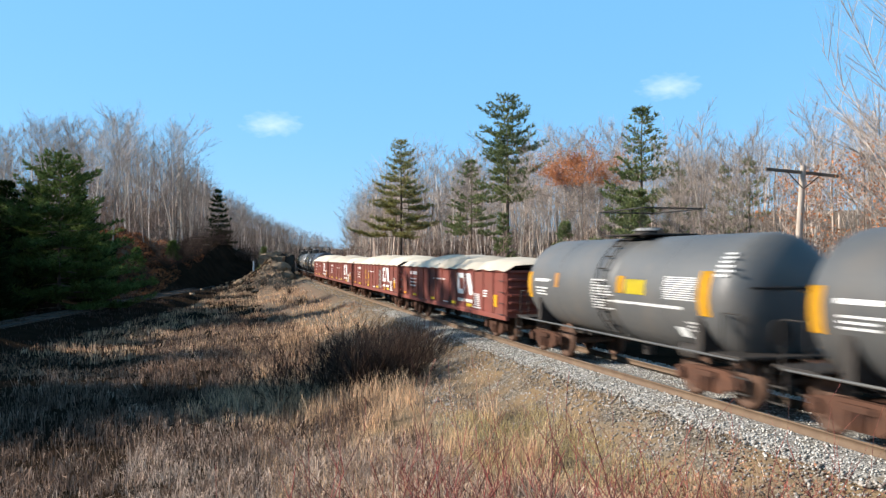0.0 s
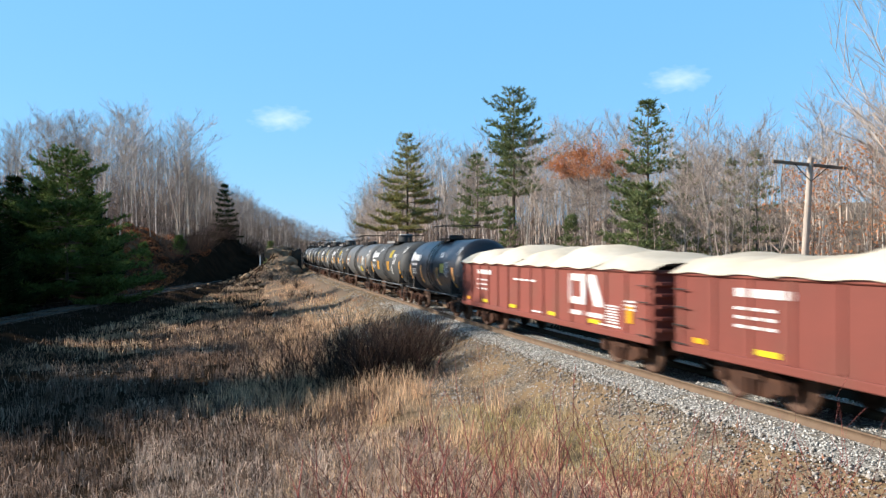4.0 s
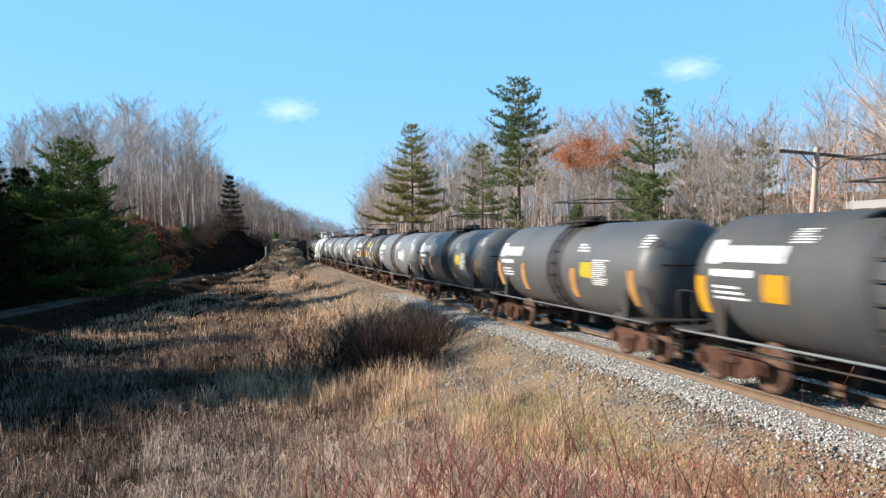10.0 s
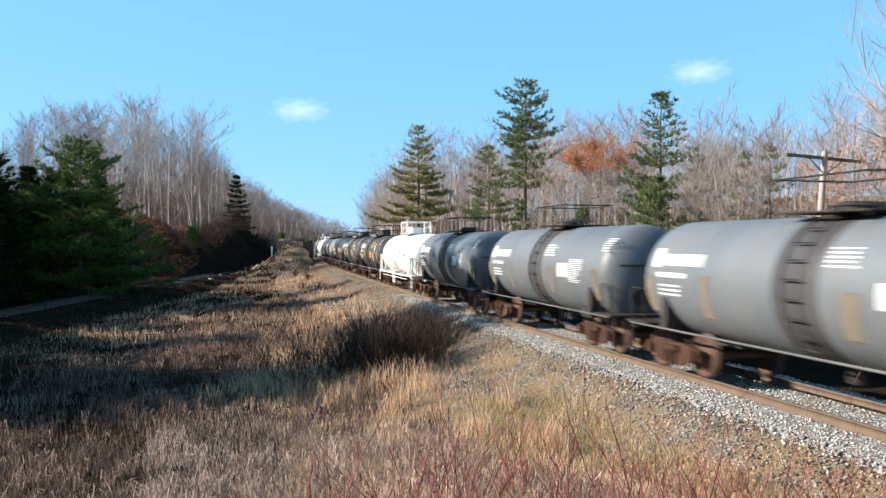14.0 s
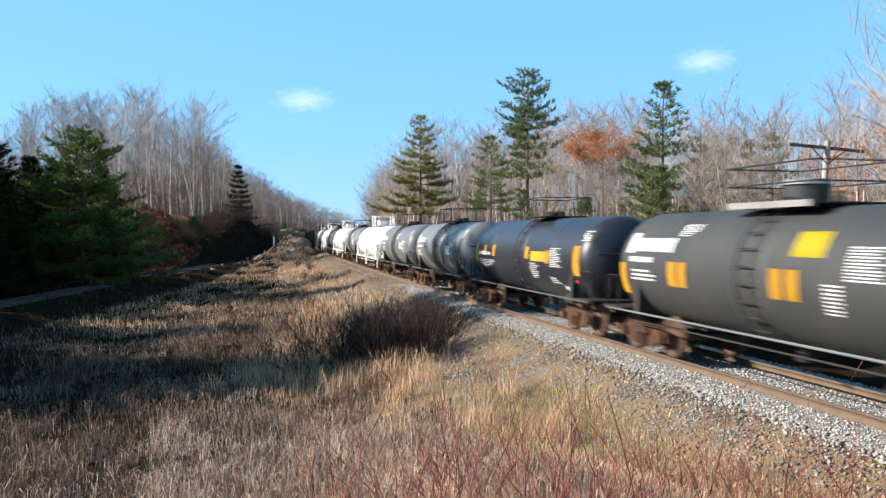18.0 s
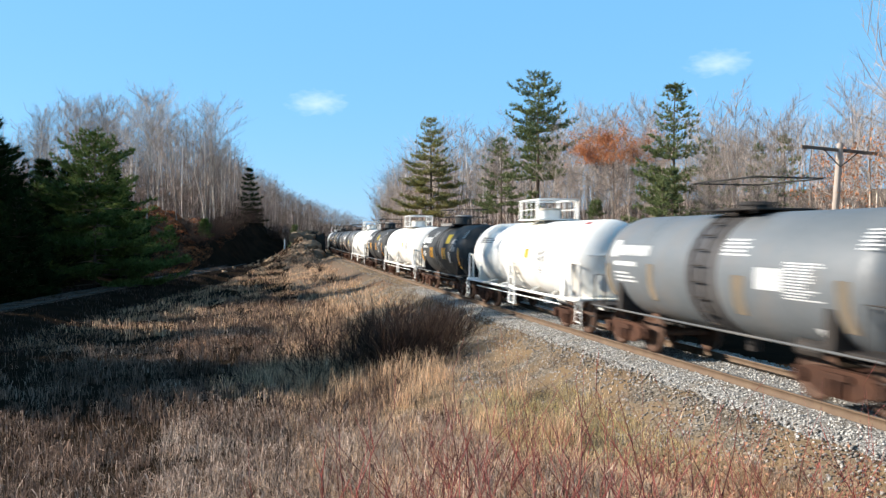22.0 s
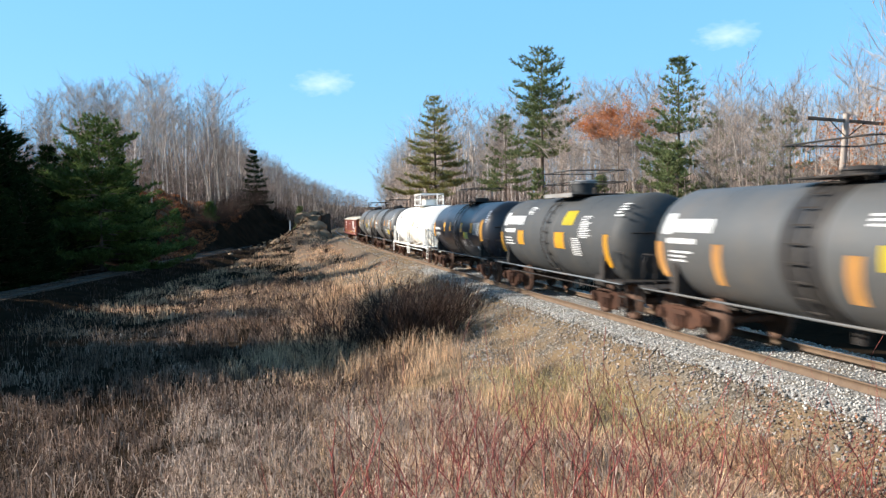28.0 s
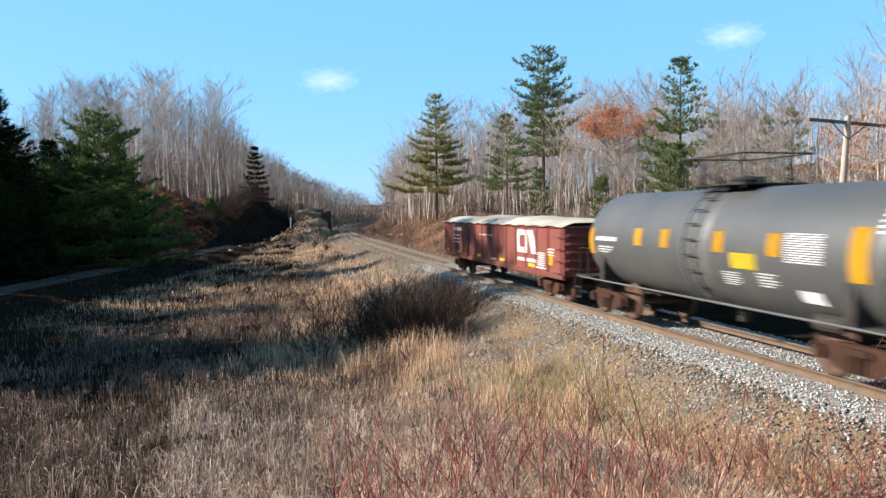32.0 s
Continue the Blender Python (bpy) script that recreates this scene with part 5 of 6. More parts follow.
        p = pts[i] * (1 - w) + pts[i + 1] * w
        az = k * 2.4 + rng.uniform(-0.5, 0.5)
        v = (u - start) / (1 - start)
        reach = spread * (0.55 + 0.6 * math.sin(math.pi * (0.15 + 0.75 * v))) * rng.uniform(0.6, 1.2)
        d = np.array([math.cos(az), math.sin(az), rise * rng.uniform(0.6, 1.6)])
        d /= np.linalg.norm(d)
        r = max(limb, rad[i] * 0.5)
        m = 4
        for q in range(m):
            d = turn(d, 0.24, 0.10)
            p2 = p + d * reach / m
            r2 = r * 0.66
            P0.append(p), P1.append(p2), R0.append(r), R1.append(max(r2, 0.008))
            for _ in range(3 if q else 1):
                e = turn(d, 0.9, 0.18)
                t0 = p + (p2 - p) * rng.random()
                ln = reach * rng.uniform(0.2, 0.42)
                t1 = t0 + e * ln
                P0.append(t0), P1.append(t1), R0.append(max(r * 0.42, 0.013)), R1.append(0.007)
                for _ in range(fine):
                    g = turn(e, 0.75, 0.15)
                    s0 = t0 + (t1 - t0) * rng.uniform(0.2, 1)
                    s1 = s0 + g * ln * rng.uniform(0.4, 0.95)
                    T0.append(s0), T1.append(s1)
            p, r = p2, r2
    g = np.random.default_rng(rng.randrange(10 ** 6))
    crown = tubes("crown", P0, P1, R0, R1, M["limb"], 3)
    crown = merge_ribbons(crown, ribbons(np.array(T0), np.array(T1), hair, hair * 0.4, g), M[fine_bark])
    crown.parent = top
    if leaves:
        tips_ = np.array(T1)
        if high:
            top_z = tips_[:, 2].max()
            tips_ = tips_[(tips_[:, 2] > top_z - high) & (tips_[:, 2] < top_z - 0.5)]
        idx = np.array([rng.randrange(len(tips_)) for _ in range(leaves)])
        c = tips_[idx] + np.array([[rng.gauss(0, 0.14) for _ in range(3)] for _ in range(leaves)])
        lv = leaf_cards("foliage", c, 0.08, 0.14, "oak_leaf", rng)
        lv.parent = top
    return top


def leaf_cards(name, c, lo, hi, material, rng):
    """Small folded leaves at the points c."""
    g = np.random.default_rng(rng.randrange(10 ** 6))
    n = len(c)
    a = g.normal(size=(n, 3))
    a /= np.linalg.norm(a, axis=1, keepdims=True)
    b = np.cross(a, g.normal(size=(n, 3)))
    b /= np.linalg.norm(b, axis=1, keepdims=True)
    nn = np.cross(a, b)
    s = g.uniform(lo, hi, (n, 1))
    V = np.stack([c - a * s * 0.5, c + b * s * 0.32 + nn * s * 0.1, c + a * s * 0.55, c - b * s * 0.32 + nn * s * 0.1], 1)
    F = np.arange(n * 4).reshape(n, 4)
    return arrays(name, V.reshape(-1, 3), F, M[material])


def pine_tree(height, width, rng, start=0.12, whorls=16, needle="needle", label="", full=1.0, tuft=0.34, droop=0.1, taper=0.8, gap=0.12):
    """A white pine: tiers of boughs, each a flat spray of branchlets with tufts of long needles."""
    top = new("pine_tree")
    tagged(top, label or "dark green pine with uneven tiers of boughs", "pine tree", "pines of the wood")
    n = 8
    pts = [np.array([rng.uniform(-0.012, 0.012) * i, rng.uniform(-0.012, 0.012) * i, -0.3 + (height + 0.3) * i / n]) for i in range(n + 1)]
    rad = [height * 0.013 * (1 - 0.94 * i / n) + 0.008 for i in range(n + 1)]
    trunk = tubes("trunk", pts[:-1], pts[1:], rad[:-1], rad[1:], M["bark_brown"], 7)
    trunk.parent = top
    P0, P1, R0, R1, C, D = [], [], [], [], [], []
    for k in range(whorls):
        tier = rng.uniform(0.7, 1.12)
        boughs = max(3, round(6.5 * full))
        turn0 = rng.uniform(0, 6.283)
        for b in range(boughs):
            if rng.random() < gap:
                continue
            u = min(0.985, start + (1 - start) * (k + 0.5 + rng.uniform(-0.22, 0.22)) / whorls)
            reach = width * 0.5 * (0.06 + 1.0 * ((1 - u) / (1 - start)) ** taper) * tier * rng.choice((0.55, 0.8, 0.95, 1.0, 1.1, 1.25))
            az = turn0 + 6.283 * b / boughs + rng.uniform(-0.3, 0.3)
            rise = 0.02 + 0.75 * max(0.0, u - 0.35) - droop + rng.uniform(-0.1, 0.1)
            ca, sa = math.cos(az), math.sin(az)
            o = np.array([0, 0, height * u])
            mid = o + np.array([ca, sa, rise]) * reach * 0.55
            e = mid + np.array([ca, sa, rise + 0.35]) * reach * 0.45
            P0 += [o, mid]
            P1 += [mid, e]
            R0 += [0.012 + 0.007 * reach, 0.02]
            R1 += [0.02, 0.008]
            m = max(3, int(reach / 0.30))
            for q in range(m):
                w = 0.22 + 0.78 * (q + rng.random()) / m
                c = (o + (mid - o) * w / 0.55) if w < 0.55 else (mid + (e - mid) * (w - 0.55) / 0.45)
                for sd in (-1, 1):
                    lb = (reach * 0.36 * (1.12 - w) + 0.2) * rng.uniform(0.5, 1.15)
                    ba = az + sd * rng.uniform(0.6, 1.1)
                    g = np.array([math.cos(ba), math.sin(ba), 0.16 + rng.uniform(-0.1, 0.12)])
                    for r in range(max(1, int(lb / 0.24))):
                        C.append(c + g * (r + rng.random()) * 0.24 + np.array([0, 0, rng.uniform(-0.16, 0.2)]))
                        D.append(g + np.array([0, 0, 0.55]))
            C.append(e), D.append((ca, sa, 0.5))
    for _ in range(5):
        C.append(np.array([rng.gauss(0, 0.06), rng.gauss(0, 0.06), height * 0.99])), D.append((0, 0, 1.0))
    branchwork = tubes("branchwork", P0, P1, R0, R1, M["bark_brown"], 4)
    branchwork.parent = top
    tagged(branchwork, kind="stuff")
    C, D = np.array(C), np.array(D)
    g = np.random.default_rng(rng.randrange(10 ** 6))
    k = 9
    n = len(C)
    dirs = D[:, None] + g.normal(0, 0.5, (n, k, 3)) * np.array([1, 1, 0.8])
    dirs /= np.linalg.norm(dirs, axis=2, keepdims=True)
    ln = tuft * g.uniform(0.6, 1.25, (n, k, 1))
    sidev = np.cross(dirs, g.normal(size=(n, k, 3)))
    sidev /= np.linalg.norm(sidev, axis=2, keepdims=True)
    w = 0.036
    V = np.stack([C[:, None] - sidev * w, C[:, None] + sidev * w, C[:, None] + dirs * ln], 2)
    crown = arrays("crown", V.reshape(-1, 3), np.arange(n * k * 3).reshape(-1, 3), M[needle])
    crown.parent = top
    return top


def blades(name, x, y, lo, hi, material, rng, width=0.012, lean=0.45, label="", category="grass", heads=0.0, dz=0.0, broken=0.3):
    """Grass stems that bend over, two faces each."""
    n = len(x)
    z = ground_z(x, y) + dz
    h = rng.uniform(lo, hi, n) * (0.75 + 0.25 * np.sin(x * 0.9) * np.cos(y * 0.7))
    az = rng.uniform(0, 6.283, n)
    ln = rng.uniform(0.0, lean, n) * h
    dx, dy = np.cos(az), np.sin(az)
    ta = rng.uniform(0, 6.283, n)
    wide = width * rng.uniform(0.5, 1.2, n)
    wx, wy = np.cos(ta) * wide, np.sin(ta) * wide
    b = np.stack([x, y, z - 0.04], 1)
    snap = rng.uniform(0, 1, n) < broken
    knee = np.where(snap, rng.uniform(0.5, 0.9, n), 0.6)
    m = b + np.stack([dx * ln * 0.4, dy * ln * 0.4, h * knee], 1)
    drop = np.where(snap, knee - rng.uniform(-0.08, 0.35, n), 1.0)
    out = np.where(snap, rng.uniform(0.15, 0.42, n) * h + ln * 0.6, ln)
    t = b + np.stack([dx * out, dy * out, h * drop], 1)
    o = np.stack([wx, wy, np.zeros(n)], 1)
    fat = (rng.uniform(0, 1, n) < heads)[:, None] * 0.9 + 0.35
    V = np.stack([b - o, b + o, m + o * 0.8, m - o * 0.8, t + o * fat, t - o * fat], 1)
    f = np.array([[0, 1, 2, 3], [3, 2, 4, 5]])
    F = (f[None] + (np.arange(n) * 6)[:, None, None]).reshape(-1, 4)
    return tagged(arrays(name, V.reshape(-1, 3), F, M[material]), label, category, kind="stuff")


def clumped(n, x0, x1, y0, y1, rng, clumps, spread, power=1.0):
    cx = rng.uniform(x0, x1, clumps)
    cy = y0 + (y1 - y0) * rng.uniform(0, 1, clumps) ** power
    k = rng.integers(0, clumps, n)
    return cx[k] + rng.normal(0, spread, n), cy[k] + rng.normal(0, spread, n)


def build_grass():
    rng = np.random.default_rng(21)
    x, y = clumped(140000, -25, 3, 8, 62, rng, 6400, 0.11, 1.6)
    s, p = track_coords(x, y)
    d = x - spur_x(y)
    # reeds thin towards the branch track, baring the soil coloured for shade
    k = (p < -6.0) & (d > 5.0) & (rng.uniform(0, 1, len(d)) < 0.05 + 0.95 * ramp(d + 1.5 * wav(x, y, 3), 9.0, 14.5))
    x, y = x[k], y[k]
    k = np.hypot(x, y) < 17
    blades("reed_grass", x[k], y[k], 0.18, 0.58, "reed", rng, 0.0062, 0.8, "dense dry brown reeds in the wet meadow", heads=0.35, broken=0.65)
    k = ~k
    blades("reed_grass", x[k], y[k], 0.22, 0.70, "reed", rng, 0.0105, 0.55, "dry brown reeds further out in the meadow", heads=0.35, broken=0.5)
    x, y = clumped(36000, -24, 2, 8, 52, rng, 5200, 0.09, 1.4)
    s, p = track_coords(x, y)
    d = x - spur_x(y)
    # fewer pale stems leftwards, so that side looks shaded
    k = (p < -6.5) & (d > 9) & (wav(x * 1.3, y * 1.3, 5) + wav(x * 3.1, y * 2.9, 2) > -0.4) & (rng.uniform(0, 1, len(x)) < 0.25 + 0.75 * ramp(x + 0.25 * y, -4.5, 1.0))
    blades("pale_reeds", x[k], y[k], 0.25, 0.68, "pale_reed", rng, 0.0062, 0.7, "pale stout dead reed stems with hooked tips", heads=0.5, broken=0.75)
    x, y = clumped(16000, -6.5, 0.5, 8, 19, rng, 1700, 0.1, 1.3)
    s, p = track_coords(x, y)
    k = (p < -6.2) & (x + 0.33 * y > -0.5)
    blades("pale_reeds", x[k], y[k], 0.2, 0.6, "pale_reed", rng, 0.0055, 0.8, "pale bent reed stems below the bank", heads=0.4, broken=0.7)
    x, y = clumped(5000, -7, 2.0, 22.5, 33, rng, 260, 0.25)
    s, p = track_coords(x, y)
    k = p < -5.0
    blades("bush_grass", x[k], y[k], 0.5, 1.15, "straw", rng, 0.0065, 0.6, "tall dry grass growing round the bushes")
    x, y = clumped(22000, -33, -14, 14, 110, rng, 900, 0.45)
    d = x - spur_x(y)
    k = (np.abs(np.abs(d) - 0.75) > 0.25) & (d < 9) & (d > -5)
    blades("verge_weeds", x[k], y[k], 0.08, 0.5, "brush", rng, 0.02, 0.8, "low weeds beside the branch track, darkened for its shade")
    x, y = clumped(120000, -10, 9, 7, 48, rng, 2600, 0.24, 1.4)
    s, p = track_coords(x, y)
    rag = 1.0 * wav(x * 1.9, y * 1.9, 4)
    k = (p < -1.9 + 0.2 * rag) & (p > -9.5) & (rng.uniform(0, 1, len(p)) < 0.05 + 0.95 * ramp(-p + rag, 3.6, 6.2))
    blades("bank_grass", x[k], y[k], 0.12, 0.48, "straw", rng, 0.0050, 1.0, "dry straw coloured grass on the embankment", broken=0.4)
    x, y = clumped(9000, -10, 3, 12, 46, rng, 120, 0.22)
    s, p = track_coords(x, y)
    k = (p < -4.0) & (p > -8)
    blades("tall_tufts", x[k], y[k], 0.5, 1.0, "straw", rng, 0.0060, 0.5, "tall golden tufts at the foot of the embankment")
    x, y = clumped(9000, -4, 8.5, 8.5, 34, rng, 190, 0.2, 1.5)
    s, p = track_coords(x, y)
    k = (p < -1.9) & (p > -4.8)
    blades("bank_weeds", x[k], y[k], 0.12, 0.42, "reed", rng, 0.005, 0.9, "brown dead weeds among the stones of the embankment")
    x, y = clumped(15000, 0.4, 4.6, 11, 20, rng, 420, 0.3)
    s, p = track_coords(x, y)
    k = (p < -3.0) & (p > -6.5)
    blades("green_grass", x[k], y[k], 0.1, 0.34, "green_grass", rng, 0.006, 0.8, "patch of greenish grass on the embankment")
    x, y = clumped(36000, -32, 0, 40, 150, rng, 2000, 0.5)
    s, p = track_coords(x, y)
    d = x - spur_x(y)
    k = (p < -3.0) & (d > 5.5) & (((x + 24) / 4.5) ** 2 + ((y - 122) / 16) ** 2 > rng.uniform(0.2, 1.2, len(x)))
    blades("far_grass", x[k], y[k], 0.2, 0.6, "straw", rng, 0.022, 0.6, "pale dry grass between the two tracks")
    x, y = clumped(60000, -30, 2, 34, 128, rng, 3600, 0.32, 1.3)
    s, p = track_coords(x, y)
    d = x - spur_x(y)
    k = (p < -2.6 + 0.6 * wav(x * 1.7, y * 1.7, 1)) & (d > 5.0) & (wav(x * 0.9, y * 0.9, 7) + rng.normal(0, 0.5, len(x)) > -0.5)
    blades("heath_grass", x[k], y[k], 0.12, 0.42, "rust_grass", rng, 0.016, 0.8, "matted reddish brown grass between the two tracks", broken=0.5)
    # right side of the track
    x, y = clumped(56000, -34, 6, 40, 190, rng, 3200, 0.4)
    s, p = track_coords(x, y)
    k = (p > 2.7) & (p < 15) & (s > 38)
    blades("slope_grass", x[k], y[k], 0.2, 0.65, "rust_grass", rng, 0.024, 0.7, "reddish dry grass on the slope beyond the track", broken=0.5)
    x, y = clumped(70000, -32, 26, 10, 170, rng, 2600, 0.5)
    s, p = track_coords(x, y)
    k = (p > np.where(s > 40, 3.0, 6.8)) & (p < 13)
    blades("verge_grass", x[k], y[k], 0.3, 0.9, "reed", rng, 0.02, 0.6, "tall brown weeds beyond the track")


def build_foreground():
    rng = random.Random(8)
    rn = np.random.default_rng(8)
    # red-stemmed shrubs
    shrub = None
    for v in range(66):
        cx, cy = rng.uniform(-0.8, 5.2), rng.uniform(8.6, 11.6)
        if v < 34:
            cy = rng.uniform(5.4, 9.0)
            cx = rng.uniform(-0.22, 0.34) * cy
        P0, P1, R0, R1, tips = [], [], [], [], []
        for k in range(rng.choice((3, 4, 6, 8))):
            az = rng.uniform(0, 6.283)
            h = rng.choice((0.5, 0.65, 0.8, 0.95, 1.1, 1.5)) * rng.uniform(0.85, 1.1) * (0.62 + 0.045 * cy)
            o = np.array([cx + rng.gauss(0, 0.16), cy + rng.gauss(0, 0.16), 0])
            o[2] = gz(o[0], o[1]) - 0.05
            w_ = rng.uniform(0.15, 1.0)
            d = np.array([math.cos(az) * w_, math.sin(az) * w_, 1.0])
            p, r = o, rng.uniform(0.0050, 0.0105)
            for q in range(4):
                d = d + np.array([rng.uniform(-0.3, 0.3), rng.uniform(-0.3, 0.3), 0.12])
                d /= np.linalg.norm(d)
                p2 = p + d * h / 4
                P0.append(p), P1.append(p2), R0.append(r), R1.append(r * 0.75)
                for _ in range(rng.choice((0, 1, 1, 2)) if q else 0):
                    e = d + np.array([rng.uniform(-0.8, 0.8), rng.uniform(-0.8, 0.8), 0.2])
                    e /= np.linalg.norm(e)
                    t = p2 + e * h * rng.uniform(0.15, 0.35)
                    P0.append(p2), P1.append(t), R0.append(r * 0.6), R1.append(0.002)
                    tips.append(t)
                p, r = p2, r * 0.75
            tips.append(p)
        sh = new("shrub")
        tagged(sh, "leafless shrub with thin red stems in dry grass", "shrub", "red shrubs on the bank")
        st = tubes("stemwork", P0, P1, R0, R1, M["red_twig"], 4)
        st.parent = sh
        tagged(st, kind="stuff")
        if v % 2:
            c = np.array([tips[rng.randrange(len(tips))] for _ in range(5)]) + rn.normal(0, 0.015, (5, 3))
            lf = leaf_cards("leaves", c, 0.02, 0.045, "dead_leaf", rng)
            lf.parent = sh
    x, y = clumped(95000, -3.6, 7.5, 4.6, 13, rn, 1800, 0.24)
    s, p = track_coords(x, y)
    k = (p < -2.9) & (rn.uniform(0, 1, len(x)) < 0.15 + 0.85 * ramp(x + 0.9 * wav(x * 1.5, y * 1.5, 2), -2.4, 1.6))
    x, y = x[k], y[k]
    kind = rn.uniform(0, 1, len(x))
    for lo, hi, m_, wide, label in ((0.0, 0.5, "straw", 0.0036, "tangled straw grass at the foot of the shrubs"), (0.5, 0.8, "pale_reed", 0.0045, "pale bent stems among the shrubs"), (0.8, 1.0, "rust_grass", 0.0042, "reddish withered grass among the shrubs")):
        k = (kind >= lo) & (kind < hi)
        blades("near_grass", x[k], y[k], 0.14, 0.5, m_, rn, wide, 1.2, label, broken=0.6)
    # dead leafy weeds by the ballast
    c = []
    for _ in range(2000):
        a, b = rng.uniform(2.6, 6.6), rng.uniform(9.0, 13.5)
        s_, p_ = track_coords([a], [b])
        if p_[0] < -2.3:
            c.append((a, b, gz(a, b) + rng.uniform(0.05, 0.5)))
    lv = leaf_cards("dead_weeds", np.array(c), 0.03, 0.08, "dead_leaf", rng)
    tagged(lv, "withered tan leaves on weeds beside the ballast", "weeds", kind="stuff")


def fallen_leaves():
    rng = random.Random(12)
    g = np.random.default_rng(12)
    x, y = g.normal(-41, 4.8, 22000), g.uniform(93, 134, 22000)
    x, y = np.append(x, g.uniform(-46, -31, 9000)), np.append(y, g.uniform(94, 116, 9000))
    k = (wav(x * 1.5, y * 1.5, 8) > -0.7) & (x < spur_x(y) - 2.4)
    x, y = x[k], y[k]
    ob = leaf_cards("fallen_leaves", np.stack([x, y, ground_z(x, y) + g.uniform(0, 0.12, len(x))], 1), 0.12, 0.28, "rust_leaf", rng)
    tagged(ob, "rust orange fallen leaves on the sunlit bank", "leaves", kind="stuff")
    for _ in range(26):
        x, y = rng.gauss(-42, 4.0), rng.uniform(96, 120)
        bush(x, y, rng.uniform(0.5, 1.1), rng.uniform(0.7, 1.8), rng, 110)


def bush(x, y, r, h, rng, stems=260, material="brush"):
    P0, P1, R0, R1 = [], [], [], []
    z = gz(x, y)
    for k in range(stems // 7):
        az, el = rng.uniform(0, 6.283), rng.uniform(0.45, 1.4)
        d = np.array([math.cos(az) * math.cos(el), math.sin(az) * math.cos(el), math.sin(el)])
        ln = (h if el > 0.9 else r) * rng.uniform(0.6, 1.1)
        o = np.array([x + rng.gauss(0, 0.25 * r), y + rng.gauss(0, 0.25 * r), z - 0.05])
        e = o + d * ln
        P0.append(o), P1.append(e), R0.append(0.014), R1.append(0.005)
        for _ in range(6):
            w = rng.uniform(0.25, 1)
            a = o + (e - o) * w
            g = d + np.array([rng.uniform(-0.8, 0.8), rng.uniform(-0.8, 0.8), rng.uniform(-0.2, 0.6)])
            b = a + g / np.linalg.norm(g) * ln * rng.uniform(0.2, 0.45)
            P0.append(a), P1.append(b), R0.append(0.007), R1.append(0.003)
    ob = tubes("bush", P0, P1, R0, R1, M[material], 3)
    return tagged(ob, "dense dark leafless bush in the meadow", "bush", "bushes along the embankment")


def build_bushes():
    rng = random.Random(31)
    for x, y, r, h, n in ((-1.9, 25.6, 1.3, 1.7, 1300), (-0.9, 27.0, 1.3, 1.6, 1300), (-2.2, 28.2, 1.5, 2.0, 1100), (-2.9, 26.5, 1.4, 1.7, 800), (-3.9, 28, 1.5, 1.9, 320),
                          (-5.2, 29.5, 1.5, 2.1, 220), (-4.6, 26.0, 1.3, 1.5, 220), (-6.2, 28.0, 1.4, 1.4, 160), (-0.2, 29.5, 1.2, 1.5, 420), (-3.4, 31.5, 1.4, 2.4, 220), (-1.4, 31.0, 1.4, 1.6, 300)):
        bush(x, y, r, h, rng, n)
    # near-black bushes thicken the painted shade on the knoll's right side
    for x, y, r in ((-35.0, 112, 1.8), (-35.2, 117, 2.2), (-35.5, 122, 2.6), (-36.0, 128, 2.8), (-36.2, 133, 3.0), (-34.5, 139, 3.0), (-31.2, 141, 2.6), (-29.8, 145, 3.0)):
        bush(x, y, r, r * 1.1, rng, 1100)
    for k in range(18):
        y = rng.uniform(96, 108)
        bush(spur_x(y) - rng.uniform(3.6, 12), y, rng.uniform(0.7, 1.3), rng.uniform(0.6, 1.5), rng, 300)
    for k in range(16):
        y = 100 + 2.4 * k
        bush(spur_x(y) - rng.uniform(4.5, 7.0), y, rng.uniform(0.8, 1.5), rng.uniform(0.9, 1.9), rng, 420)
    for x, y, r in ((-20.6, 104, 0.9), (-22.5, 99, 0.7), (-17.5, 97, 0.8), (-14.0, 84, 0.7), (-18.6, 88, 0.6), (-10.5, 68, 0.7), (-12.6, 73, 0.6)):
        bush(x, y, r, r * 1.2, rng, 260)
    for _ in range(34):
        s, p = rng.uniform(18, 95), rng.uniform(8.5, 13)
        v = side(s, p)
        bush(v.x, v.y, rng.uniform(0.7, 1.4), rng.uniform(0.9, 2.2), rng, 160)
    for _ in range(30):
        s, p = rng.uniform(45, 150), rng.uniform(4.8, 8.5)
        v = side(s, p)
        bush(v.x, v.y, rng.uniform(0.6, 1.1), rng.uniform(0.9, 2.0), rng, 150, "bark_brown")
    for _ in range(60):
        s, p = rng.uniform(30, 170), rng.uniform(12, 24)
        v = side(s, p)
        bush(v.x, v.y, rng.uniform(0.8, 1.6), rng.uniform(2.0, 4.0), rng, 110)
    for _ in range(22):
        y = rng.uniform(46, 110)
        x = spur_x(y) - rng.uniform(4.5, 10)
        bush(x, y, rng.uniform(0.8, 1.6), rng.uniform(0.8, 1.8), rng, 160)


def hill_height(x, y):
    """How tall a tree may grow at a place so that the hill's outline is kept."""
    q = min(max(-x / y, 0.10), 0.62)
    slope = float(np.interp(q, (0.10, 0.153, 0.198, 0.24, 0.258, 0.269, 0.29, 0.349, 0.444, 0.514, 0.62), (0.022, 0.041, 0.059, 0.093, 0.105, 0.143, 0.1675, 0.186, 0.174, 0.160, 0.15)))
    return max(2.0, y * slope + 2.8 - gz(x, y))


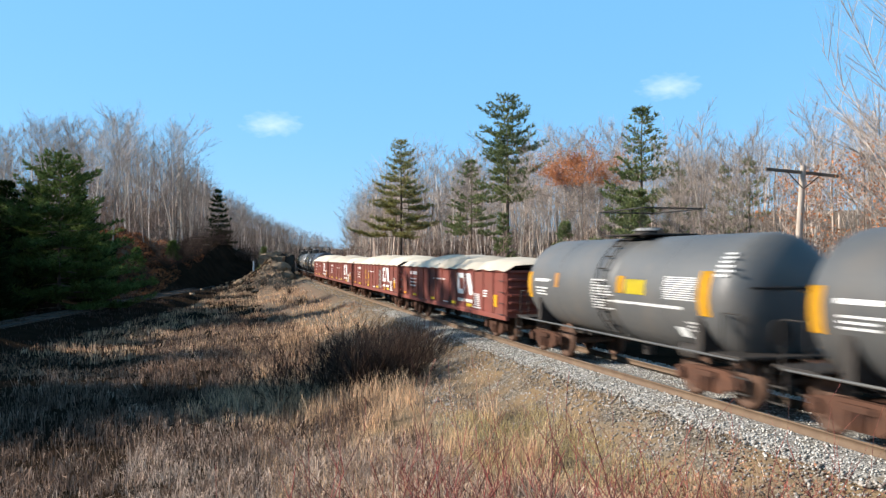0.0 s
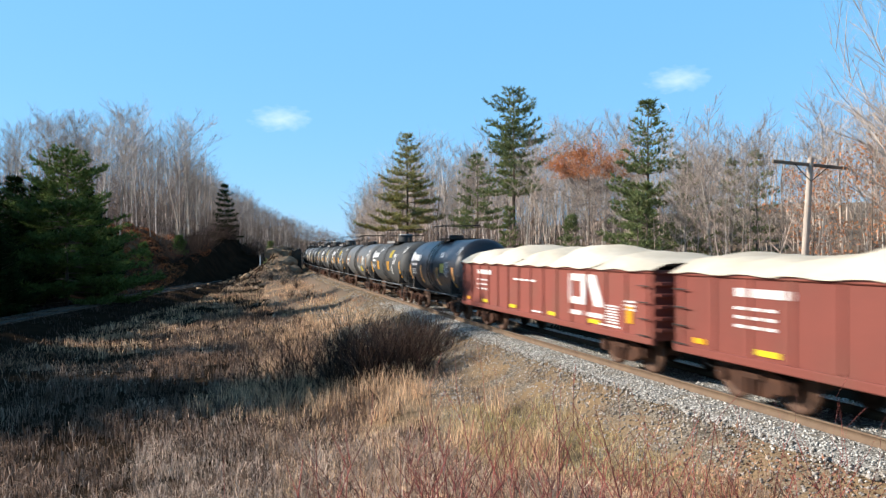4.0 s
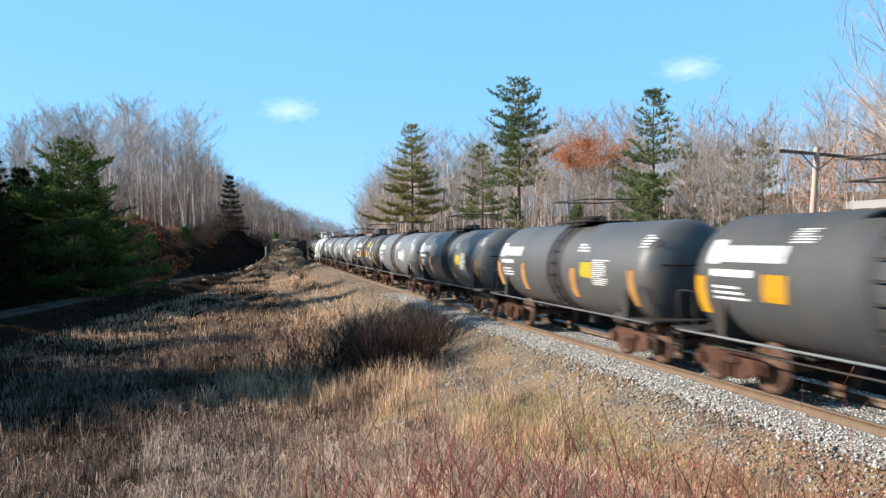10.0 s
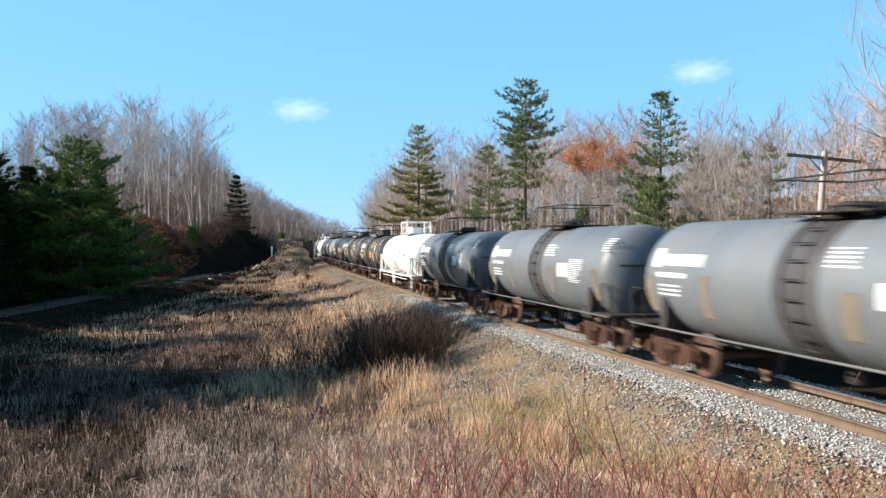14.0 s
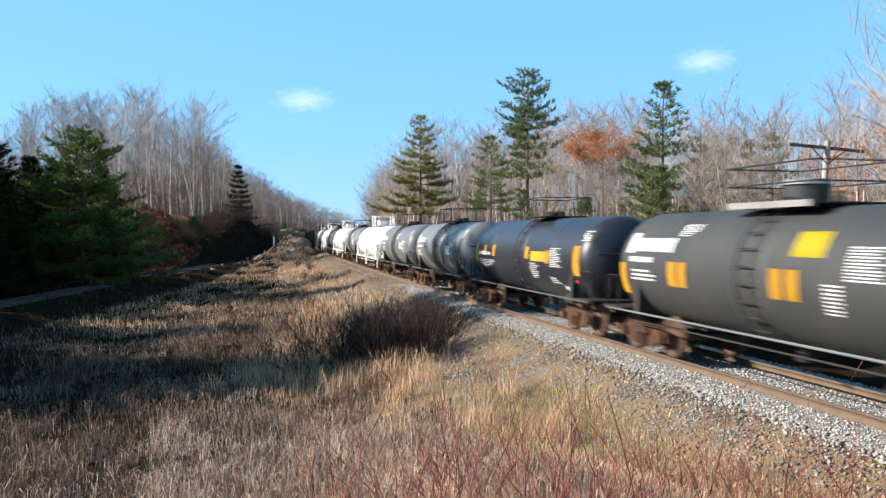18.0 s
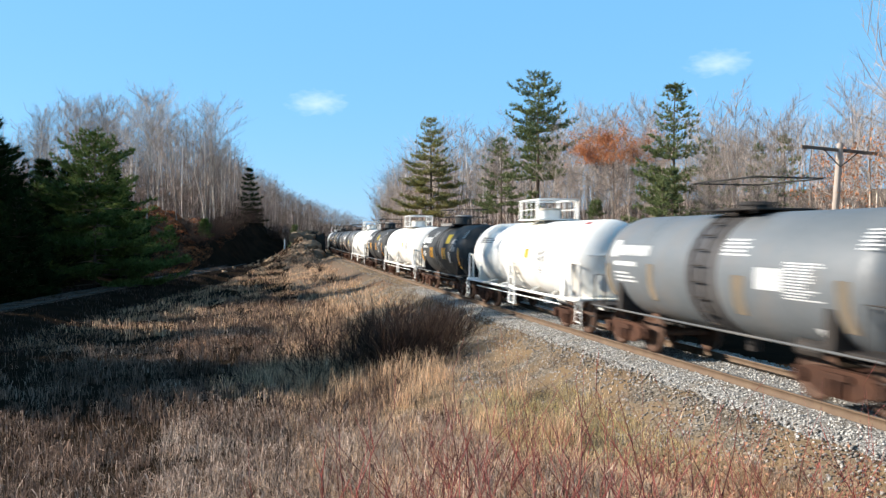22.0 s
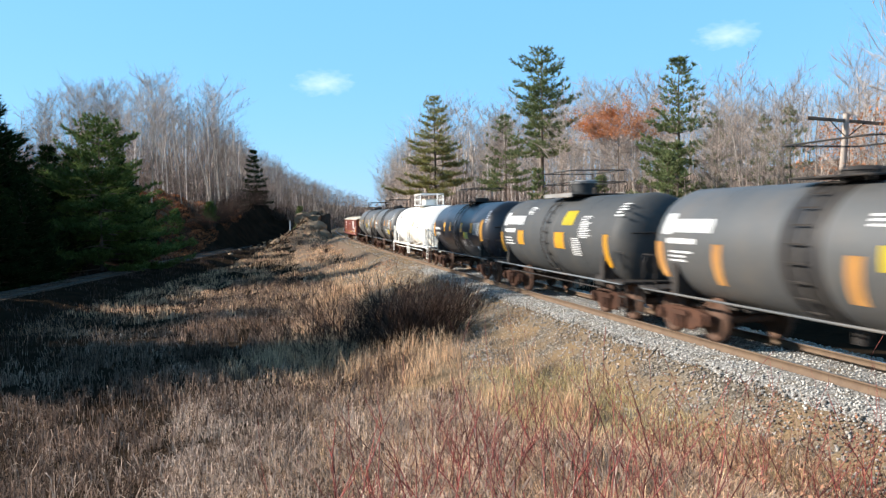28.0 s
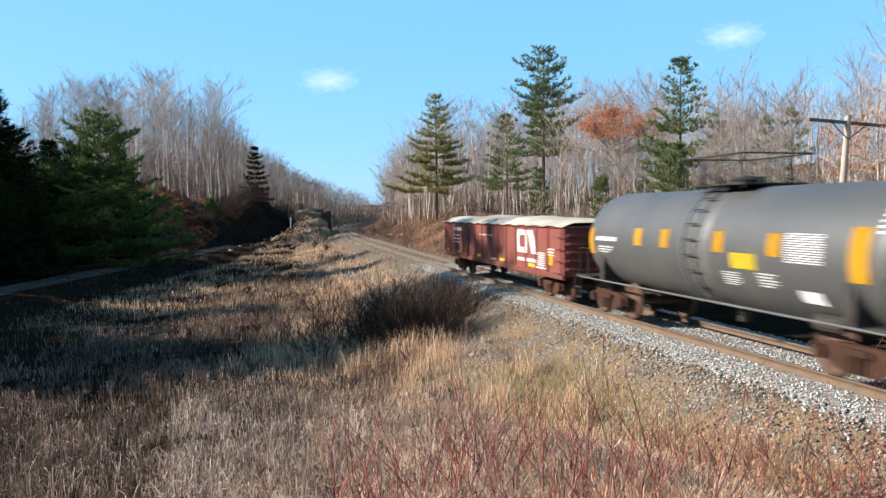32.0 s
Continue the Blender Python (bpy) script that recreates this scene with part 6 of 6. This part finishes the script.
def woods_stuff(name, spots, label, seed, hrange, material="far_wood", bark="far_wood", low=0.36, limbs=14, hill=False, fat=0.014):
    """A far stand of trees in one mesh."""
    rng = random.Random(seed)
    P0, P1, R0, R1, T0, T1 = [], [], [], [], [], []
    for x, y in spots:
        z = gz(x, y)
        h = rng.uniform(*hrange)
        if hill:
            h = min(h, hill_height(x, y) * rng.uniform(0.62, 0.86))
        o = np.array([x, y, z - 0.3])
        lean = np.array([rng.gauss(0, 0.07), rng.gauss(0, 0.07), 1.0])
        r = h * rng.uniform(0.0045, 0.0100)
        q = [o + lean * h * f + np.array([rng.uniform(-0.3, 0.3), rng.uniform(-0.3, 0.3), 0]) * (0 < f < 1) for f in (0, 0.35, 0.7, 1.0)]
        for i, (ra, rb) in enumerate(((r, r * 0.75), (r * 0.75, r * 0.45), (r * 0.45, 0.01))):
            P0.append(q[i]), P1.append(q[i + 1]), R0.append(ra), R1.append(rb)
        for k in range(limbs):
            f = rng.uniform(low, 0.99)
            a = o + lean * h * f
            az = rng.uniform(0, 6.283)
            ln = h * 0.24 * math.sin(math.pi * (0.2 + 0.7 * f)) * rng.uniform(0.6, 1.3) + 0.4
            b = a + np.array([math.cos(az), math.sin(az), rng.uniform(0.3, 1.2)]) * ln * 0.65
            T0.append(a), T1.append(b)
            for _ in range(4):
                az2 = az + rng.uniform(-1.2, 1.2)
                c = a + (b - a) * rng.uniform(0.2, 1)
                e = c + np.array([math.cos(az2), math.sin(az2), rng.uniform(0.0, 1.3)]) * ln * rng.uniform(0.25, 0.6)
                T0.append(c), T1.append(e)
    ob = tubes(name, P0, P1, R0, R1, M[bark], 4)
    g = np.random.default_rng(seed)
    ob = merge_ribbons(ob, ribbons(np.array(T0), np.array(T1), fat, fat * 0.4, g), M[material])
    ob.name = name
    return tagged(ob, label, "woods", kind="stuff")


def build_woods():
    rng = random.Random(77)
    kinds = []
    for k in range(4):
        kinds.append(bare_tree(12, 2.3, rng, "bark_pale", 0.42, 20, 0.75, 0.05, "slender bare aspen with a pale trunk", fine=6, limb=0.017, thick=0.72, hair=0.0050))
    for k in range(3):
        kinds.append(bare_tree(12, 3.0, rng, "bark_grey", 0.36, 22, 0.55, 0.08, "bare grey deciduous tree with spreading limbs", fine=6, limb=0.017, thick=0.72, hair=0.0050))
    for k in range(2):
        kinds.append(bare_tree(12, 2.4, rng, "bark_pale", 0.30, 22, 0.7, 0.12, "crooked bare grey tree in the wood", thick=0.75, limb=0.017, fine=6, hair=0.0050))
    used = set()

    def plant(x, y, h, which=None):
        k = rng.randrange(len(kinds)) if which is None else which
        q = h / 12
        m = pose(x, y, gz(x, y), rng.uniform(-2.5, 2.5), rng.uniform(-2.5, 2.5), rng.uniform(0, 360)) @ Matrix.Diagonal((q, q, q, 1))
        if k in used:
            ob = copy_thing(kinds[k], m)
            ob.matrix_basis = m
        else:
            used.add(k)
            kinds[k].matrix_basis = m

    # wood beyond the track
    for _ in range(165):
        s = 24 + 150 * rng.random() ** 0.8
        edge = 7.5 + 10 * (1 - min(1, max(0, (s - 30) / 40)))
        p = edge + 28 * rng.random() ** 1.4
        if abs(s - 57) < 6 and p < 20:
            continue
        v = side(s, p)
        if p < 13.5 and 60 < s < 112:
            continue
        h = (10.5 if s < 60 else 10.5 + 4.5 * min(1, (s - 60) / 70)) * rng.uniform(0.72, 1.12) * (0.5 + 0.5 * min(1, (p - edge) / 7))
        plant(v.x, v.y, h)
    for _ in range(70):
        s, p = rng.uniform(38, 84), rng.uniform(17, 40)
        v = side(s, p)
        plant(v.x, v.y, 9.0 * rng.uniform(0.7, 1.1))
    for _ in range(24):
        s, p = rng.uniform(6, 26), rng.uniform(18, 36)
        v = side(s, p)
        plant(v.x, v.y, 8.5 * rng.uniform(0.8, 1.1), rng.choice([4, 5, 6]))
    # hill on the other side: tall fan-crowned trees
    tall = [bare_tree(16, 4.0, rng, "bark_pale", 0.52, 22, 0.75, 0.05, "tall bare poplar with a broad fan of fine twigs", thick=1.0, fine=5, limb=0.022, hair=0.0075) for _ in range(3)]
    seen = set()
    for _ in range(26):
        y = rng.uniform(98, 124)
        x = -y * rng.uniform(0.285, 0.52)
        far_y = y + 34 if -x / y < 0.37 else 98 + (y - 98) * 0.5
        y, x = far_y, x * far_y / y
        if x > spur_x(y) - 5:
            continue
        k = rng.randrange(3)
        q = hill_height(x, y) / 18.8 * rng.choice((0.8, 0.9, 0.97, 1.0))
        m = pose(x, y, gz(x, y), rng.uniform(-2.5, 2.5), rng.uniform(-2.5, 2.5), rng.uniform(0, 360)) @ Matrix.Diagonal((q, q, q, 1))
        if k in seen:
            ob = copy_thing(tall[k], m)
            ob.matrix_basis = m
        else:
            seen.add(k)
            tall[k].matrix_basis = m
    for _ in range(40):
        y = rng.uniform(130, 190)
        x = -y * rng.uniform(0.20, 0.30)
        if x < spur_x(y) - 6:
            plant(x, y, min(13, hill_height(x, y) * rng.uniform(0.6, 0.85)), rng.choice([0, 1, 2, 3, 4]))
    # both sides of the far cut
    far = []
    for _ in range(760):
        s, p = rng.uniform(110, 400), 10 + 45 * rng.random() ** 1.4
        v = side(s, p)
        far.append((v.x, v.y))
    woods_stuff("far_woods", far, "grey leafless wood along the far curve of the track", 5, (11, 17))
    far = []
    for _ in range(800):
        s = rng.uniform(125, 380)
        p = -(10 + 55 * rng.random() ** 1.3)
        v = side(s, p)
        if v.x < spur_x(v.y) - 5 or v.y > 190:
            far.append((v.x, v.y))
    # darker twigs stand for the unlit side of this wood
    woods_stuff("far_woods", far, "leafless wood along the far cut, its shaded side toned darker", 6, (9, 22), "thicket", hill=True, fat=0.022)
    far = []
    for _ in range(210):
        yy, q = rng.uniform(108, 200), rng.uniform(0.28, 0.62)
        if q > 0.52 or yy > 138:
            far.append((-yy * q, yy))
    woods_stuff("far_woods", far, "dense leafless wood on the hill", 7, (5, 10), "thicket", hill=True, fat=0.014)
    far = []
    for _ in range(520):
        s, p = rng.uniform(0, 170), 24 + 55 * rng.random()
        v = side(s, p)
        far.append((v.x, v.y))
    woods_stuff("far_woods", far, "dense leafless wood beyond the track", 8, (8, 12), "far_wood", fat=0.009)

    low = []
    for _ in range(560):
        s, p = rng.uniform(5, 200), 10 + 40 * rng.random()
        v = side(s, p)
        low.append((v.x, v.y))
    woods_stuff("undergrowth", low, "leafless undergrowth and saplings below the wood", 9, (1.6, 5.5), "thicket", "far_wood", 0.08, 16, fat=0.013)
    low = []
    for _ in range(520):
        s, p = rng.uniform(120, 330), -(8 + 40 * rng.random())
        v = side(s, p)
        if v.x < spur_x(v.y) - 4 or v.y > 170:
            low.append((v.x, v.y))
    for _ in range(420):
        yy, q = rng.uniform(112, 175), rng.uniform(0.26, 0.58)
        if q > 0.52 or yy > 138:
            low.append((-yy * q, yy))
    # brown bark and darker twigs put the shaded side into colour
    woods_stuff("undergrowth", low, "leafless undergrowth along the far cut, toned darker for shade", 10, (3.0, 8.0), "thicket", "bark_brown", 0.08, 16, hill=True, fat=0.025)

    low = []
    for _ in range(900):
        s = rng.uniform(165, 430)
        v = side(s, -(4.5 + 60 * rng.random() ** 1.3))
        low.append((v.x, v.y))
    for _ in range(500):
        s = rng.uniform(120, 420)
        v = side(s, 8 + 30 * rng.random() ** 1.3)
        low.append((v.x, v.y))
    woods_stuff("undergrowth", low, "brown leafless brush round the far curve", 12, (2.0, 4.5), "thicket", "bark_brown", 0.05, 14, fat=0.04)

    # pines
    def pine(x, y, h, w, **k):
        ob = pine_tree(h, w, rng, **k)
        ob.matrix_basis = pose(x, y, gz(x, y), 0, 0, rng.uniform(0, 360))
    pine(-30.4, 69, 12.6, 13.6, start=0.0, whorls=21, needle="needle_mid", label="broad young pine with a sunlit green top", tuft=0.42, taper=0.62, full=1.15)
    for x, y, h in ((-37.4, 107, 3.0), (-39.5, 104, 2.4), (-35.6, 116, 2.6)):
        pine(x, y, h, 2.6, start=0.0, whorls=8, needle="needle_mid", label="small green pine on the leafy bank", full=1.2)
    pine(-36.2, 66, 10.4, 11.0, start=0.0, whorls=18, full=1.4, needle="needle_dark", label="dense pine in the shade, its needles darkened to suit", tuft=0.45)
    # dark pines beside the branch track, three shapes repeated; unseen ones add shade
    dark = [pine_tree(12, w, rng, start=0.0, whorls=19, needle="needle_dark", label="dense pine beside the branch track, needles darkened for shade", tuft=0.55, full=1.5, gap=0.0) for w in (7.5, 9.0, 10.5)]
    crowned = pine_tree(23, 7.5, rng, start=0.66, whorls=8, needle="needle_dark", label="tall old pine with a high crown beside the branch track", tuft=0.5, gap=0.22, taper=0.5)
    grown = set()

    def dark_pine(x, y, h, k, base=None):
        ob = dark[k] if base is None else base
        full_h = 12 if base is None else 23
        q = h / full_h
        m = pose(x, y, gz(x, y), 0, 0, rng.uniform(0, 360)) @ Matrix.Diagonal((q, q, q, 1))
        if ob.name in grown:
            ob = copy_thing(ob, m)
        grown.add(ob.name)
        ob.matrix_basis = m
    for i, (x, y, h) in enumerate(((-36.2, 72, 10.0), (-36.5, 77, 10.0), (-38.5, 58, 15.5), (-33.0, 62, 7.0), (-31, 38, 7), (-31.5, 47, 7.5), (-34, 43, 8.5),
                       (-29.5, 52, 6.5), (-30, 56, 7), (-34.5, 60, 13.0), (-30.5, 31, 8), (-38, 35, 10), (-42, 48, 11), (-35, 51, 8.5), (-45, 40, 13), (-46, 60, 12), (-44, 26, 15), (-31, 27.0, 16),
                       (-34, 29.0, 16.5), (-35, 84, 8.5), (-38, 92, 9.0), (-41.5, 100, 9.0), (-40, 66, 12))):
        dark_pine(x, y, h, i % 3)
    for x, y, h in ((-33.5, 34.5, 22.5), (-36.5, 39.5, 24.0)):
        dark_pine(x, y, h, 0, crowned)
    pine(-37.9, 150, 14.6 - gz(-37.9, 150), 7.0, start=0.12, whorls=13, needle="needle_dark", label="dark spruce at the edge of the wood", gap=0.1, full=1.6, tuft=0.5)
    # tall pines of the wood beyond the track
    def tall_pine(s, p, top, w, **k):
        v = side(s, p)
        pine(v.x, v.y, top - gz(v.x, v.y), w, **k)
    tall_pine(72.2, 14.4, 17.3, 6.6, start=0.40, whorls=12, label="tall white pine with a dense green top", full=1.4, taper=0.42, droop=0.12, tuft=0.42, gap=0.22)
    tall_pine(80, 13.1, 12.4, 6.0, start=0.3, whorls=11, label="thin grey green pine in front of the wood", full=0.9, taper=0.6, gap=0.35)
    tall_pine(50.2, 16.5, 12.6, 6.4, start=0.22, whorls=15, full=1.05, taper=0.7, gap=0.28)
    pine(-25.8, 130.1, 4.2 - gz(-25.8, 130.1), 2.0, start=0.05, whorls=9, label="small green spruce on the spoil bank", full=1.2, gap=0.0)
    tall_pine(107, 10.8, 18.0, 10.0, start=0.2, whorls=15, needle="needle_yellow", label="yellowish green pine on the wood's edge", full=1.1, gap=0.25, tuft=0.45)
    for s, p, z, w in ((54.7, 25.5, 9.5, 3.6), (52.7, 26.3, 9.9, 4.0), (50, 19.1, 8.6, 4.2), (66, 12.0, 6.3, 2.6), (56, 13.4, 5.2, 2.4), (46, 13.6, 6.2, 3.0), (47.5, 15.0, 7.0, 2.8)):
        tall_pine(s, p, z, w, start=0.1, whorls=11, full=1.0, gap=0.28)
    oak = bare_tree(9.0, 2.9, rng, "bark_brown", 0.62, 34, 0.12, 0.02, "oak that still holds its orange brown leaves", leaves=8500, high=3.6, thick=0.8, limb=0.012, hair=0.004)
    v = side(56.4, 15)
    oak.matrix_basis = pose(v.x, v.y, gz(v.x, v.y))
    for s, p, h in ((25.5, 12.5, 6.2), (30, 13.5, 5.6), (22.5, 12.0, 5.2)):
        red = bare_tree(h, 1.7, rng, "bark_brown", 0.3, 22, 0.6, 0.04, "young oak that still holds rust red leaves", leaves=900, limb=0.012)
        v = side(s, p)
        red.matrix_basis = pose(v.x, v.y, gz(v.x, v.y))
    edge = bare_tree(11.5, 3.6, rng, "bark_brown", 0.22, 52, 0.75, 0.03, "bare tree with long fine arching twigs", thick=0.5, fine=9, limb=0.006, fine_bark="limb", hair=0.0032)
    v = side(19.8, 9.1)
    edge.matrix_basis = pose(v.x, v.y, gz(v.x, v.y))


def utility_pole():
    pole = new("utility_pole")
    tagged(pole, "weathered wooden telegraph pole with one long crossarm", "utility pole")
    v = side(27.5, 11.0)
    h = 6.35
    part("shaft", rod(bmesh.new(), (0, 0, -0.5), (0, 0, h), 0.15, 12, 0.11), M["pole_wood"], pole)
    arm = part("crossarm", boxed(-1.6, -0.06, h - 0.32, 1.6, 0.06, h - 0.2, 0.01), M["bark_brown"], pole, "dark timber crossarm")
    for x in (-1.45, -1.1, -0.7, -0.35, 0.35, 0.7, 1.1, 1.45):
        part("insulator", rod(bmesh.new(), (x, 0, h - 0.2), (x, 0, h - 0.07), 0.035, 8, 0.025), M["steel_light"], arm)
    for sx in (-1, 1):
        part("brace", rod(bmesh.new(), (sx * 0.7, -0.07, h - 0.3), (0, -0.1, h - 0.9), 0.02, 5), M["steel_dark"], pole)
    pole.matrix_basis = pose(v.x, v.y, gz(v.x, v.y), 0, 4, 10)


def marker_post():
    post = new("marker_post")
    tagged(post, "short white painted marker post beside the spoil bank", "post")
    part("shaft", boxed(-0.09, -0.09, -0.4, 0.09, 0.09, 1.5, 0.02), M["white_mark"], post)
    part("cap", boxed(-0.11, -0.11, 1.5, 0.11, 0.11, 1.58, 0.02), M["pole_wood"], post)
    post.matrix_basis = pose(-25.9, 123, gz(-25.9, 123))


def outcrop():
    """A broken rock ledge close beside the rails, earth brown on its sunny side, shade coloured into its rail side."""
    ledge = new("rock_ledge")
    tagged(ledge, "broken dark rock ledge beside the rails at the far cut", "rock ledge", "rocks between the tracks")
    rng = random.Random(19)
    for k, (s, p, w, l, h, z) in enumerate(((131, -5.2, 2.0, 2.6, 1.9, 1.5), (133, -3.6, 1.35, 2.6, 2.2, 1.3), (136, -4.4, 1.8, 2.4, 1.7, 1.9), (129.5, -3.9, 1.3, 1.6, 1.2, 0.5), (139, -3.7, 1.3, 2.5, 1.9, 1.2), (142, -5.0, 2.2, 2.4, 1.8, 1.1))):
        bm = bmesh.new()
        bmesh.ops.create_cube(bm, size=2.0)
        bmesh.ops.subdivide_edges(bm, edges=bm.edges, cuts=5, use_grid_fill=True)
        for q in bm.verts:
            a = q.co.copy()
            q.co = a * (0.82 + 0.2 * noise.noise(a * 0.9 + Vector((k * 3.1, 0, 0)))) + Vector((0.10, 0.10, 0.22)) * noise.noise(a * 2.6 + Vector((0, k, 5)))
            q.co.x += 0.10 * round(2.0 * noise.noise(Vector((0, a.y * 1.5, a.z * 2.2 + k))))
        bmesh.ops.transform(bm, matrix=Matrix.Diagonal((w, l, h, 1)), verts=bm.verts)
        v = side(s, p)
        # the blocks nearest the rails get the darker rock, as painted shade
        part("block", bm, M["rock_dark" if k % 2 else "rock"], ledge, "", pose(v.x, v.y, z, rng.uniform(-8, 8), rng.uniform(-8, 8), rng.uniform(-20, 25)))


def rocks():
    rng = random.Random(4)
    rn = np.random.default_rng(4)
    for k in range(7):
        y = rng.uniform(120, 134)
        x = -20.9 - 0.1 * (y - 118) + rng.uniform(-0.9, 1.2)
        r = rng.choice((0.7, 0.9, 1.2, 1.6))
        bm = bmesh.new()
        bmesh.ops.create_icosphere(bm, subdivisions=3, radius=1.0)
        for w in bm.verts:
            w.co *= 1 + 0.3 * noise.noise(w.co * 1.1 + Vector((k, 0, 0))) + 0.12 * noise.noise(w.co * 4 + Vector((0, k, 0)))
        bmesh.ops.transform(bm, matrix=Matrix.Diagonal((r, r * 1.2, r * 0.8, 1)), verts=bm.verts)
        ob = part("boulder", bm, M["rock"], None, "", pose(x, y, gz(x, y) - 0.15 * r, 0, 0, rng.uniform(0, 360)))
        tagged(ob, "dark rough rock on the spoil bank", "rock", "rocks between the tracks")


DRIFT = []


def clouds():
    m = bpy.data.materials.new("cloud")
    m.use_nodes = True
    N, Lk = m.node_tree.nodes, m.node_tree.links
    N.remove(N["Principled BSDF"])
    tc, ln, no = N.new("ShaderNodeTexCoord"), N.new("ShaderNodeVectorMath"), N.new("ShaderNodeTexNoise")
    ln.operation = "LENGTH"
    mp = N.new("ShaderNodeMapping")
    mp.inputs["Scale"].default_value = (0.0105, 0.024, 1)
    Lk.new(tc.outputs["Object"], mp.inputs[0])
    Lk.new(mp.outputs[0], ln.inputs[0])
    no.inputs["Scale"].default_value, no.inputs["Detail"].default_value = 3.0, 7
    Lk.new(mp.outputs[0], no.inputs["Vector"])
    sub = N.new("ShaderNodeMath")
    sub.operation = "SUBTRACT"
    Lk.new(no.outputs["Fac"], sub.inputs[0])
    Lk.new(ln.outputs["Value"], sub.inputs[1])
    mr = N.new("ShaderNodeMapRange")
    mr.inputs["From Min"].default_value, mr.inputs["From Max"].default_value = -0.42, 0.5
    mr.inputs["To Max"].default_value = 0.27
    Lk.new(sub.outputs[0], mr.inputs["Value"])
    em, tr, mx = N.new("ShaderNodeEmission"), N.new("ShaderNodeBsdfTransparent"), N.new("ShaderNodeMixShader")
    em.inputs["Color"].default_value, em.inputs["Strength"].default_value = (0.95, 0.97, 1.0, 1), 0.95
    Lk.new(mr.outputs[0], mx.inputs[0])
    Lk.new(tr.outputs[0], mx.inputs[1])
    Lk.new(em.outputs[0], mx.inputs[2])
    Lk.new(mx.outputs[0], N["Material Output"].inputs["Surface"])
    D = 2400.0
    for az, el, w, h in ((-10.3, 8.9, 95, 45), (16.4, 11.2, 120, 45), (-25.5, 16.5, 110, 60)):
        a, b = radians(az), radians(el)
        c = Vector((math.sin(a) * math.cos(b), math.cos(a) * math.cos(b), math.sin(b))) * D
        bm = bmesh.new()
        bmesh.ops.create_grid(bm, x_segments=2, y_segments=2, size=1.0)
        bmesh.ops.transform(bm, matrix=Matrix.Diagonal((w, h, 1, 1)), verts=bm.verts)
        ob = part("cloud", bm, m, None, "", look(c, (0, 0, 0)))
        DRIFT.append((ob, c))
        ob.visible_shadow = False
        tagged(ob, "small soft white fair weather cloud", "cloud", kind="structure")


build_ground()
build_track()
build_spur()
build_rubble()
rocks()
outcrop()
build_train()
utility_pole()
marker_post()
fallen_leaves()
build_woods()
build_bushes()
build_grass()
build_foreground()
build_stones()
clouds()
build_sleepers()
build_spur_sleepers()
motions()
